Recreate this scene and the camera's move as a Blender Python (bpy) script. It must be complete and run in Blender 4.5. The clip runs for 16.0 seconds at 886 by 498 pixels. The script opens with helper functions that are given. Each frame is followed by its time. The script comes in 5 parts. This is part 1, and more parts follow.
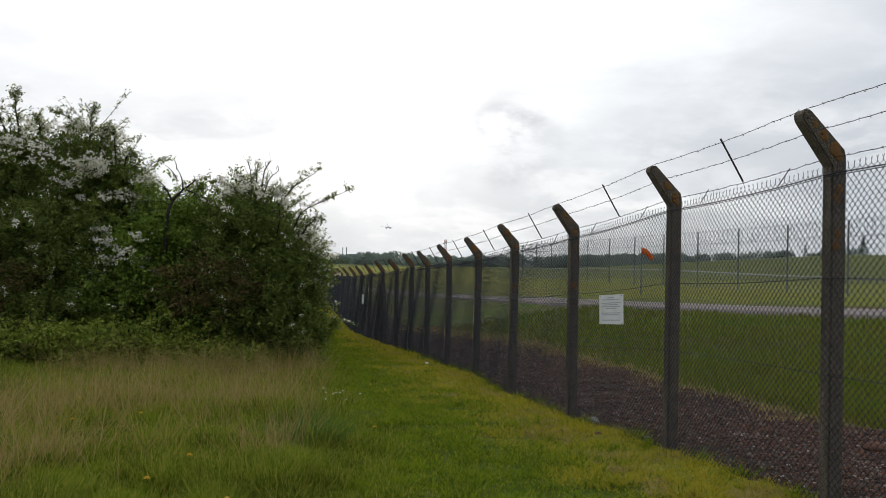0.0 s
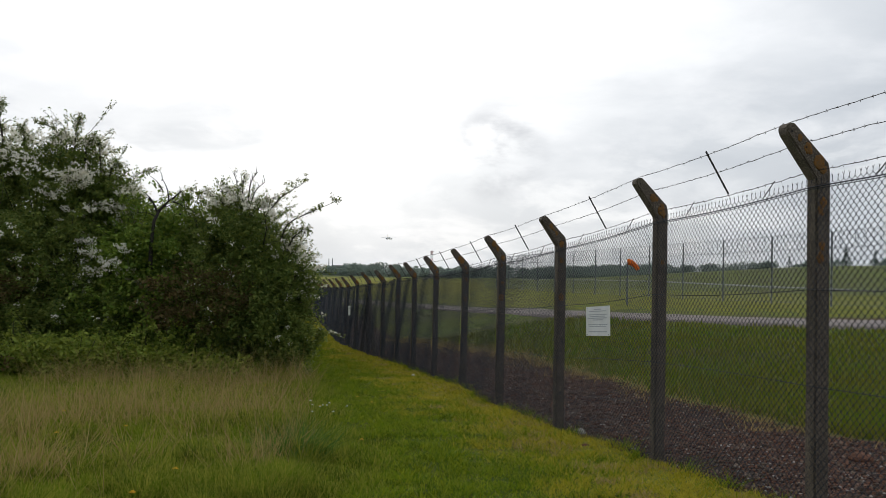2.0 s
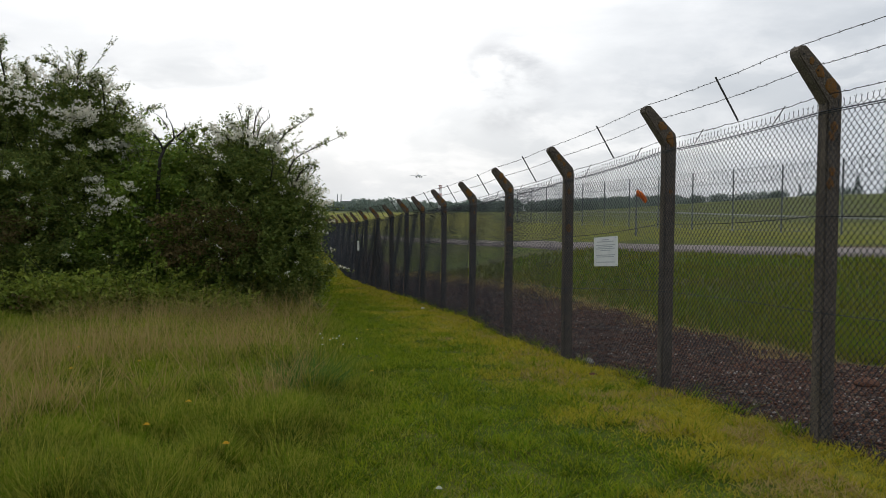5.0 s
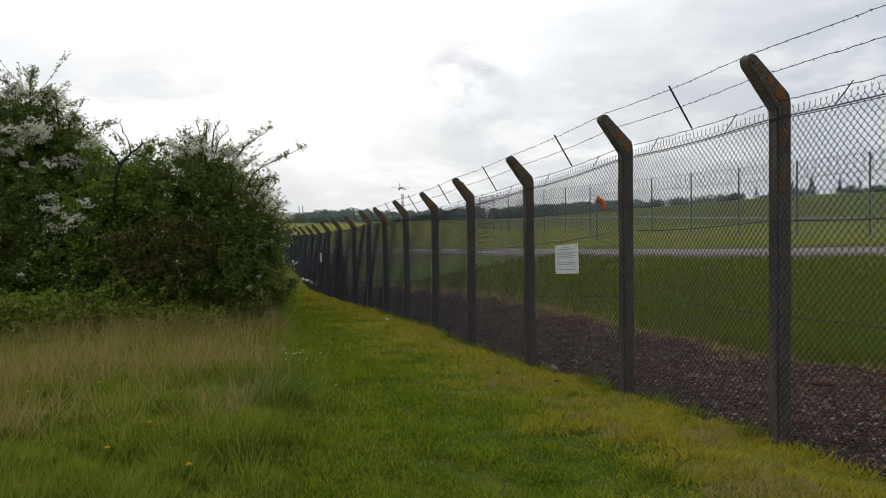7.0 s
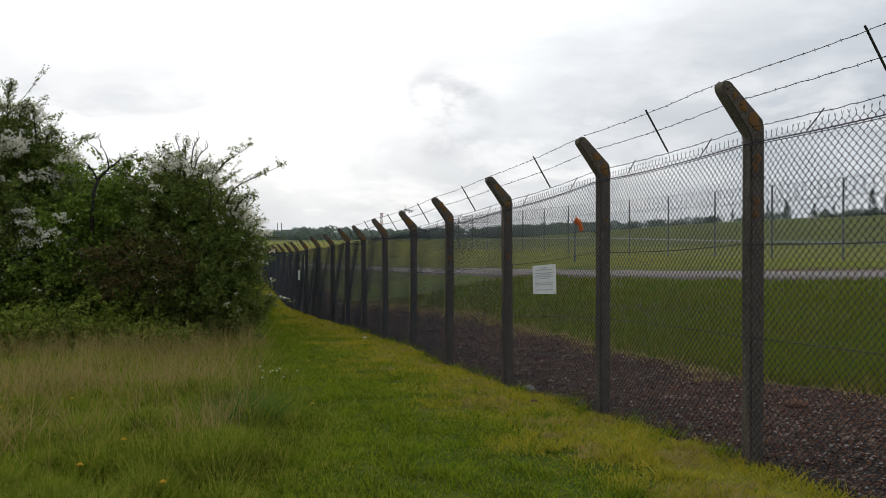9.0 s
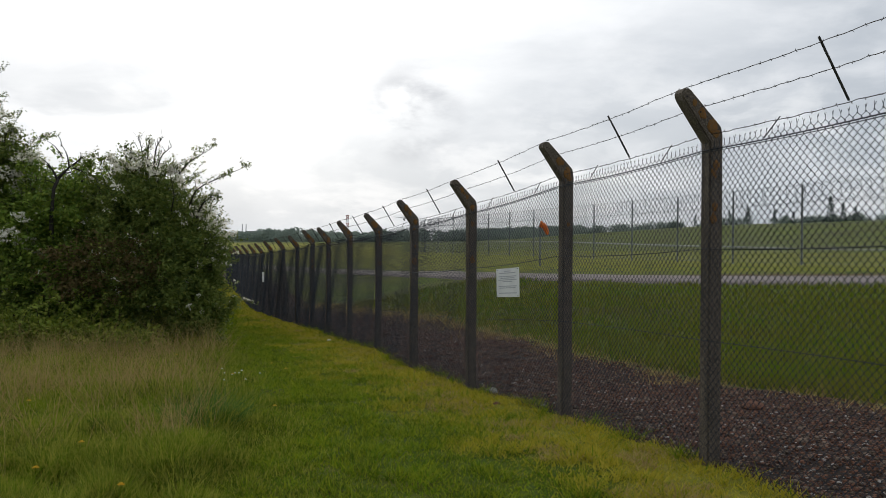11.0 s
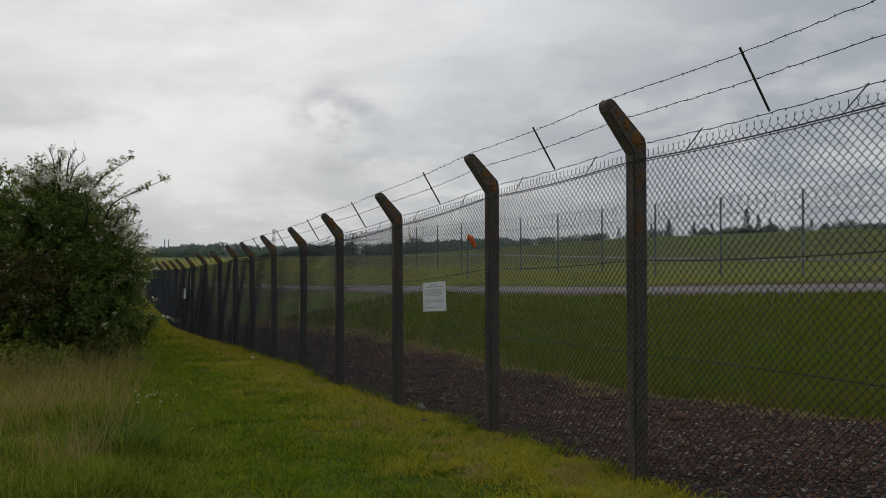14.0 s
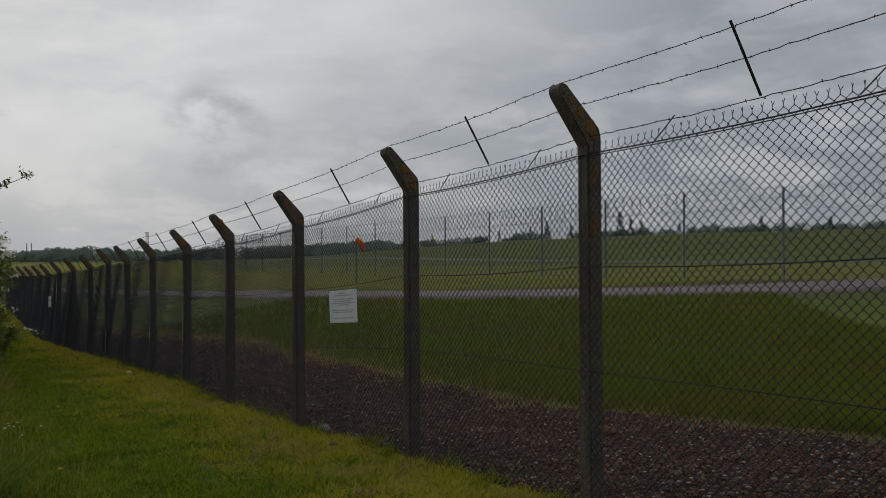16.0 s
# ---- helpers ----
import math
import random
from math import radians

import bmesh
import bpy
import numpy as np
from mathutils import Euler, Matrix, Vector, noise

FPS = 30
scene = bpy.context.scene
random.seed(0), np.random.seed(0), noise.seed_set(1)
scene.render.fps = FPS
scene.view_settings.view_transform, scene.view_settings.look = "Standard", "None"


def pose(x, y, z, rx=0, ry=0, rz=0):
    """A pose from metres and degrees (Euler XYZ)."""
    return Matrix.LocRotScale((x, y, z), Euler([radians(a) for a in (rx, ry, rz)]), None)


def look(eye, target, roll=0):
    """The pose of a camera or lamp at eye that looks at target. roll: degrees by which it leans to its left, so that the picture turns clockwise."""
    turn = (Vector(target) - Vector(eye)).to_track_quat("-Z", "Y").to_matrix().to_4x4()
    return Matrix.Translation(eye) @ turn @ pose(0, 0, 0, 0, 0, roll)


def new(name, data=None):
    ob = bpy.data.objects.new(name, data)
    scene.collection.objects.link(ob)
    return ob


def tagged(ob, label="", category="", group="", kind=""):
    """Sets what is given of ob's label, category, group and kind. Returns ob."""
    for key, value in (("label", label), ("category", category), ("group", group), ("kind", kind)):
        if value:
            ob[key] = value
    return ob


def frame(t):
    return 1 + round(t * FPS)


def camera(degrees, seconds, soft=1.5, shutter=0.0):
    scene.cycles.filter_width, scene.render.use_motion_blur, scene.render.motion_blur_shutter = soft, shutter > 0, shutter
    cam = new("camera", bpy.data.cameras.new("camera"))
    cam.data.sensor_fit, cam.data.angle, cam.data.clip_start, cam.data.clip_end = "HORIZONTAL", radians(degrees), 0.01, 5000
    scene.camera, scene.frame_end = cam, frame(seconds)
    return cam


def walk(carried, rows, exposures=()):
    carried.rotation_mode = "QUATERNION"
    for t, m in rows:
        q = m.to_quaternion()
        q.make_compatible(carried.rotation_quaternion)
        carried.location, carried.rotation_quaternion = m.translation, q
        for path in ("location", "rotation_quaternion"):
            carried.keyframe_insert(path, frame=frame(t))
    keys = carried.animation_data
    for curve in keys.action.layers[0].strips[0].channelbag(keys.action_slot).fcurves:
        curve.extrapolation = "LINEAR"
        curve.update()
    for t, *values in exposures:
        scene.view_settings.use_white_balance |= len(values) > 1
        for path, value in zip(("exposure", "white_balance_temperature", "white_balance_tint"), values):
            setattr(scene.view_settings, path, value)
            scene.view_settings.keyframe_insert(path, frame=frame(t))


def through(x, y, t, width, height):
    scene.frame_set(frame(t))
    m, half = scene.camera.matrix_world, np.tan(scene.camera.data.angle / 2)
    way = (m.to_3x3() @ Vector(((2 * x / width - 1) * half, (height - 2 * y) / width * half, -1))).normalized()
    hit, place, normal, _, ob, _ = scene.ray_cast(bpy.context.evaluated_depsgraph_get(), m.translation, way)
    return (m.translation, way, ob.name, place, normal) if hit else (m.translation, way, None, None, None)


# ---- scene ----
cam = camera(55.3, 16.0, soft=0.45)
ROWS = [
    (0.0, -0.014, 0.020, 1.472, 0.01, 1.03, 1.47),
    (0.5, -0.010, 0.013, 1.482, 0.20, 1.24, 1.50),
    (1.0, -0.016, -0.010, 1.479, 0.12, 1.54, 1.65),
    (1.5, -0.011, -0.011, 1.487, -0.70, 1.80, 1.51),
    (2.0, -0.024, 0.014, 1.478, -0.90, 1.81, 1.44),
    (2.5, -0.021, 0.023, 1.472, -0.70, 1.34, 1.36),
    (3.0, -0.017, 0.026, 1.473, -0.64, 0.94, 1.77),
    (3.5, -0.024, 0.066, 1.466, -0.26, 0.59, 1.83),
    (4.0, -0.022, 0.059, 1.463, 0.55, -1.00, 1.34),
    (4.5, -0.018, 0.052, 1.462, 0.73, -1.80, 0.70),
    (5.0, -0.004, 0.037, 1.462, -0.38, -2.65, 0.59),
    (7.5, 0.011, 0.024, 1.488, -3.13, -1.70, -0.72),
    (8.0, 0.011, 0.018, 1.482, -3.39, -1.28, -0.55),
    (8.5, 0.010, -0.003, 1.481, -3.71, -0.93, -0.21),
    (9.0, 0.011, -0.012, 1.488, -4.30, -0.77, 0.05),
    (11.5, 0.030, -0.045, 1.487, -7.22, -0.46, 0.47),
    (12.0, 0.033, -0.050, 1.490, -7.95, -0.28, 0.28),
    (12.5, 0.040, -0.048, 1.488, -8.83, -0.17, -0.22),
    (13.0, 0.049, -0.057, 1.486, -9.54, -0.28, -0.38),
    (13.5, 0.054, -0.077, 1.490, -10.26, -0.05, -0.23),
    (14.0, 0.080, 0.118, 1.487, -11.45, 0.38, 0.01),
    (14.5, 0.101, 0.264, 1.484, -12.82, 0.57, 0.05),
    (15.0, 0.084, 0.539, 1.500, -14.27, 0.77, -0.46),
    (15.5, 0.051, 0.715, 1.496, -15.90, 0.80, -0.25),
    (16.0, -0.020, 0.979, 1.505, -19.44, 0.57, -0.21),
]
EXPOSURES = [(0.0, 0.0), (13.3, -0.05), (14.0, -0.58), (14.5, -0.80), (16.0, -0.86)]
walk(cam, [(t, pose(x, y, z, 90 + pitch, 0, yaw) @ pose(0, 0, 0, 0, 0, roll)) for t, x, y, z, yaw, pitch, roll in ROWS], EXPOSURES)

# ---- sky and sun ----
SUN_UP, SUN_ROUND = radians(36), radians(-12)
world = bpy.data.worlds.new("overcast_sky")
scene.world = world
world.use_nodes = True
wt = world.node_tree
wt.nodes.clear()


def wnode(kind, **values):
    n = wt.nodes.new(kind)
    for key, value in values.items():
        n.inputs[key].default_value = value
    return n


def wmath(op, a, b=None, c=None):
    n = wt.nodes.new("ShaderNodeMath")
    n.operation = op
    for slot, v in enumerate((a, b, c)):
        if v is None:
            continue
        if isinstance(v, (int, float)):
            n.inputs[slot].default_value = v
        else:
            wt.links.new(v, n.inputs[slot])
    return n.outputs[0]


def wmix(fac, a, b):
    n = wt.nodes.new("ShaderNodeMix")
    n.data_type = "RGBA"
    for slot, v in ((0, fac), (6, a), (7, b)):
        if isinstance(v, (int, float, tuple)):
            n.inputs[slot].default_value = v
        else:
            wt.links.new(v, n.inputs[slot])
    return n.outputs[2]


sky = wt.nodes.new("ShaderNodeTexSky")
sky.sky_type = "NISHITA"
sky.sun_disc = False
sky.sun_elevation, sky.sun_rotation = SUN_UP, SUN_ROUND
sky.air_density, sky.dust_density = 1.0, 3.0
coord = wt.nodes.new("ShaderNodeTexCoord")
split = wt.nodes.new("ShaderNodeSeparateXYZ")
wt.links.new(coord.outputs["Generated"], split.inputs[0])
up = split.outputs["Z"]
# the cloud layer: a flat sheet overhead, so the pattern stretches towards the horizon
flatten = wt.nodes.new("ShaderNodeVectorMath")
flatten.operation = "MULTIPLY"
wt.links.new(coord.outputs["Generated"], flatten.inputs[0])
flatten.inputs[1].default_value = (1, 1, 2.6)


def cloud_noise(scale, detail, shift):
    m = wt.nodes.new("ShaderNodeMapping")
    m.inputs["Location"].default_value = shift
    wt.links.new(flatten.outputs[0], m.inputs["Vector"])
    n = wnode("ShaderNodeTexNoise", Scale=scale, Detail=detail, Roughness=0.55, Distortion=0.25)
    wt.links.new(m.outputs[0], n.inputs["Vector"])
    return n.outputs["Fac"]


def wramp(v, a, b):
    n = wt.nodes.new("ShaderNodeMapRange")
    n.interpolation_type = "SMOOTHSTEP"
    wt.links.new(v, n.inputs[0])
    n.inputs[1].default_value, n.inputs[2].default_value = a, b
    return n.outputs[0]


soft_cloud = wramp(cloud_noise(2.6, 6.0, (3.1, 0.4, 1.7)), 0.36, 0.66)
fine_cloud = wramp(cloud_noise(7.0, 7.0, (0.3, 2.2, 0.9)), 0.42, 0.70)
# brighter cloud where the sun stands behind it
sun_dir = Vector((math.sin(SUN_ROUND) * math.cos(SUN_UP), math.cos(SUN_ROUND) * math.cos(SUN_UP), math.sin(SUN_UP)))


def near_way(way, inner, outer):
    dot = wt.nodes.new("ShaderNodeVectorMath")
    dot.operation = "DOT_PRODUCT"
    wt.links.new(coord.outputs["Generated"], dot.inputs[0])
    dot.inputs[1].default_value = Vector(way).normalized()
    return wramp(dot.outputs["Value"], math.cos(radians(outer)), math.cos(radians(inner)))


glare = near_way(sun_dir, 4, 50)
cloud = wmix(glare, (0.355, 0.39, 0.435, 1), (1.06, 1.065, 1.065, 1))
cloud = wmix(wmath("MULTIPLY", soft_cloud, 0.55), cloud, (0.44, 0.47, 0.51, 1))
cloud = wmix(wmath("MULTIPLY", fine_cloud, 0.38), cloud, (0.80, 0.81, 0.83, 1))
# one darker rag of cloud over the airfield
rag = wmath("MULTIPLY", near_way((0.078, 1.0, 0.150), 0.2, 4.0), wramp(cloud_noise(9.0, 8.0, (1.1, 0.2, 0.6)), 0.36, 0.64))
cloud = wmix(wmath("MULTIPLY", rag, 0.7), cloud, (0.27, 0.29, 0.33, 1))
haze = wramp(up, 0.10, 0.0)
cloud = wmix(wmath("MULTIPLY", haze, 0.35), cloud, (0.47, 0.51, 0.55, 1))
# heaped cloud low down: bright heads over grey bellies
low = wmath("MULTIPLY", wramp(up, 0.0, 0.03), wramp(up, 0.30, 0.06))
heads = wmath("MULTIPLY", low, wramp(cloud_noise(8.5, 9.0, (2.7, 1.3, 0.35)), 0.50, 0.68))
bellies = wmath("MULTIPLY", low, wramp(cloud_noise(6.0, 8.0, (5.2, 0.6, 1.9)), 0.52, 0.70))
cloud = wmix(wmath("MULTIPLY", bellies, 0.55), cloud, (0.38, 0.415, 0.46, 1))
cloud = wmix(wmath("MULTIPLY", heads, 0.42), cloud, (0.90, 0.90, 0.90, 1))
dim = wt.nodes.new("ShaderNodeVectorMath")
dim.operation = "SCALE"
wt.links.new(sky.outputs[0], dim.inputs[0])
dim.inputs["Scale"].default_value = 0.08
both = wmix(0.93, dim.outputs[0], cloud)
bg = wnode("ShaderNodeBackground", Strength=1.36)
wt.links.new(both, bg.inputs["Color"])
out = wt.nodes.new("ShaderNodeOutputWorld")
wt.links.new(bg.outputs[0], out.inputs["Surface"])

sun = new("sun", bpy.data.lights.new("sun", "SUN"))
sun.data.energy, sun.data.angle, sun.data.color = 0.5, radians(25), (1.0, 0.97, 0.92)
sun.matrix_world = look(tuple(sun_dir * 50), (0, 0, 0))

# ---- materials ----
def material(name, colours, scale=4.0, rough=0.8, bump=0.0, fine=40.0, metal=0.0, spec=0.3, island=0.0, through=0.0):
    """A procedural surface: two to four colours mixed by coarse and fine noise, with relief from the fine one."""
    m = bpy.data.materials.new(name)
    m.use_nodes = True
    t = m.node_tree
    b = t.nodes["Principled BSDF"]
    b.inputs["Roughness"].default_value, b.inputs["Metallic"].default_value = rough, metal
    b.inputs["Specular IOR Level"].default_value = spec
    geo = t.nodes.new("ShaderNodeNewGeometry")

    def nz(s, d):
        n = t.nodes.new("ShaderNodeTexNoise")
        n.inputs["Scale"].default_value, n.inputs["Detail"].default_value = s, d
        t.links.new(geo.outputs["Position"], n.inputs["Vector"])
        return n.outputs["Fac"]

    def mix(fac, a, c, lo=0.35, hi=0.65):
        r = t.nodes.new("ShaderNodeMapRange")
        t.links.new(fac, r.inputs[0])
        r.inputs[1].default_value, r.inputs[2].default_value = lo, hi
        n = t.nodes.new("ShaderNodeMix")
        n.data_type = "RGBA"
        t.links.new(r.outputs[0], n.inputs[0])
        for slot, v in ((6, a), (7, c)):
            if isinstance(v, tuple):
                n.inputs[slot].default_value = (*v, 1)
            else:
                t.links.new(v, n.inputs[slot])
        return n.outputs[2]

    colour = colours[0]
    coarse, small = nz(scale, 4), nz(fine, 5)
    if len(colours) > 1:
        colour = mix(coarse, colour, colours[1])
    if len(colours) > 2:
        colour = mix(small, colour, colours[2], 0.45, 0.72)
    if island and len(colours) > 1:
        colour = mix(geo.outputs["Random Per Island"], colour, colours[-1], 1 - island, 1.0)
    if isinstance(colour, tuple):
        b.inputs["Base Color"].default_value = (*colour, 1)
    else:
        t.links.new(colour, b.inputs["Base Color"])
    if bump:
        n = t.nodes.new("ShaderNodeBump")
        n.inputs["Strength"].default_value, n.inputs["Distance"].default_value = bump, 0.02
        t.links.new(small, n.inputs["Height"])
        t.links.new(n.outputs[0], b.inputs["Normal"])
    if through:
        tl = t.nodes.new("ShaderNodeBsdfTranslucent")
        if isinstance(colour, tuple):
            tl.inputs["Color"].default_value = (*colour, 1)
        else:
            t.links.new(colour, tl.inputs["Color"])
        ms = t.nodes.new("ShaderNodeMixShader")
        ms.inputs[0].default_value = through
        o = t.nodes["Material Output"]
        t.links.new(b.outputs[0], ms.inputs[1])
        t.links.new(tl.outputs[0], ms.inputs[2])
        t.links.new(ms.outputs[0], o.inputs["Surface"])
    return m


CONCRETE = material("weathered_concrete", [(0.125, 0.100, 0.078), (0.070, 0.056, 0.046), (0.210, 0.175, 0.135)], 9, 0.92, 0.7, 90)
LICHEN = material("orange_lichen", [(0.264, 0.110, 0.022), (0.176, 0.088, 0.026), (0.123, 0.097, 0.062)], 40, 0.95, 0.5, 120)
WIRE = material("dark_coated_wire", [(0.014, 0.018, 0.027), (0.022, 0.027, 0.038)], 20, 0.6, spec=0.3)
BARB = material("rusted_barbed_wire", [(0.035, 0.032, 0.028), (0.059, 0.042, 0.032)], 30, 0.7, metal=0.3)
IRON = material("dark_iron_bar", [(0.043, 0.046, 0.049), (0.071, 0.065, 0.060)], 25, 0.6, metal=0.4)
GALV = material("galvanised_steel", [(0.215, 0.228, 0.242), (0.150, 0.162, 0.175)], 12, 0.5, metal=0.25)
NOTICE = material("white_notice_board", [(0.78, 0.78, 0.77), (0.70, 0.70, 0.69)], 6, 0.5)
INK = material("grey_print", [(0.42, 0.43, 0.45)], 6, 0.6)
BARK = material("hawthorn_bark", [(0.042, 0.035, 0.029), (0.025, 0.021, 0.018), (0.070, 0.063, 0.052)], 10, 0.95, 0.6, 60)
DEADWOOD = material("dead_grey_wood", [(0.040, 0.035, 0.031), (0.024, 0.021, 0.019)], 12, 0.95, 0.5, 60)
LEAF_HAW = material("hawthorn_leaf", [(0.150, 0.210, 0.046), (0.080, 0.132, 0.036), (0.275, 0.305, 0.070)], 1.6, 0.55, fine=14, island=0.4, through=0.4, spec=0.12)
LEAF_ELDER = material("elder_leaf", [(0.185, 0.290, 0.045), (0.110, 0.190, 0.034), (0.320, 0.385, 0.066)], 1.4, 0.5, fine=12, island=0.4, through=0.4, spec=0.12)
LEAF_BRAMBLE = material("bramble_leaf", [(0.200, 0.270, 0.036), (0.125, 0.182, 0.030), (0.340, 0.375, 0.062)], 1.8, 0.5, fine=10, island=0.4, through=0.4, spec=0.12)
LEAF_BROWN = material("bronze_young_leaf", [(0.135, 0.110, 0.040), (0.092, 0.088, 0.034), (0.190, 0.130, 0.052)], 2, 0.6, fine=14, island=0.4, through=0.4, spec=0.12)
BLOSSOM = material("white_blossom", [(0.90, 0.87, 0.77), (0.82, 0.78, 0.66)], 12, 0.7, fine=30, island=0.4, through=0.45, spec=0.1)
BLADE = material("green_grass_blade", [(0.135, 0.230, 0.009), (0.052, 0.108, 0.005), (0.330, 0.360, 0.024)], 3.0, 0.6, fine=40, island=0.45, through=0.4, spec=0.12)
BLADE_YELLOW = material("yellow_moss_grass", [(0.400, 0.355, 0.024), (0.280, 0.275, 0.018), (0.500, 0.410, 0.050)], 1.2, 0.7, fine=8, island=0.5, through=0.4, spec=0.12)
BLADE_FIELD = material("rough_airfield_grass", [(0.098, 0.180, 0.010), (0.128, 0.142, 0.013), (0.220, 0.205, 0.036)], 0.5, 0.6, fine=9, island=0.4, through=0.4, spec=0.12)
BLADE_TALL = material("long_meadow_grass", [(0.150, 0.235, 0.010), (0.050, 0.098, 0.005), (0.390, 0.370, 0.060)], 1.9, 0.6, fine=36, island=0.45, through=0.4, spec=0.12)
TUFT = material("bluish_coarse_grass", [(0.080, 0.165, 0.022), (0.050, 0.115, 0.018), (0.15, 0.24, 0.045)], 6, 0.6, fine=30, island=0.5, through=0.4, spec=0.12)
STRAW = material("dry_straw_stem", [(0.370, 0.272, 0.098), (0.270, 0.190, 0.068), (0.470, 0.360, 0.145)], 2.0, 0.8, fine=10, island=0.5, through=0.4, spec=0.12)
PETAL = material("yellow_petal", [(0.75, 0.48, 0.02), (0.65, 0.38, 0.02)], 40, 0.6)
UMBEL = material("cream_umbel", [(0.70, 0.70, 0.60), (0.58, 0.60, 0.48)], 30, 0.7)
STONE = material("reddish_gravel_stone", [(0.062, 0.027, 0.017), (0.017, 0.011, 0.009), (0.215, 0.110, 0.072)], 1.4, 0.95, 0.4, 60, island=0.6, spec=0.1)
STONE_GREY = material("grey_gravel_stone", [(0.058, 0.041, 0.031), (0.024, 0.017, 0.013), (0.205, 0.155, 0.118)], 5, 0.95, 0.4, 60, island=0.6, spec=0.1)
PALE = material("pale_stone", [(0.365, 0.346, 0.317), (0.269, 0.250, 0.230)], 12, 0.9, 0.4, 60)
ASPHALT = material("pinkish_tarmac", [(0.200, 0.168, 0.156), (0.160, 0.136, 0.130), (0.240, 0.202, 0.188)], 0.6, 0.9, 0.2, 20)
RUNWAY = material("runway_concrete", [(0.194, 0.200, 0.200), (0.162, 0.167, 0.173)], 0.05, 0.9)
# distance haze is put into these tree colours: paler and bluer than the leaves
HAZY_WOODS = material("hazy_woodland", [(0.245, 0.300, 0.262), (0.200, 0.258, 0.235), (0.300, 0.350, 0.285)], 0.03, 0.9, fine=0.4, island=0.5, spec=0.1, through=0.35)
CONIFER = material("dark_conifer", [(0.060, 0.090, 0.074), (0.045, 0.071, 0.063)], 0.1, 0.9, fine=0.6, island=0.4, spec=0.1)
RED = material("red_mast_paint", [(0.42, 0.06, 0.04), (0.32, 0.06, 0.05)], 0.5, 0.6)
WHITE = material("white_paint", [(0.78, 0.78, 0.78), (0.70, 0.71, 0.72)], 0.4, 0.45)
GREYPAINT = material("grey_paint", [(0.20, 0.22, 0.24), (0.15, 0.16, 0.18)], 0.5, 0.5)
ORANGE = material("orange_sock_cloth", [(0.95, 0.25, 0.03), (0.85, 0.19, 0.02)], 3, 0.7, through=0.35)
GOLD = material("yellow_fin_paint", [(0.75, 0.55, 0.05)], 3, 0.5)
TYRE = material("black_rubber", [(0.02, 0.02, 0.02)], 3, 0.8)
GLASS = material("dark_cockpit_glass", [(0.02, 0.025, 0.03)], 3, 0.1)
BRICK = material("pale_wall", [(0.42, 0.40, 0.37), (0.36, 0.35, 0.33)], 0.3, 0.9)
LITTER = material("crumpled_white_paper", [(0.75, 0.75, 0.74), (0.6, 0.6, 0.6)], 30, 0.7)


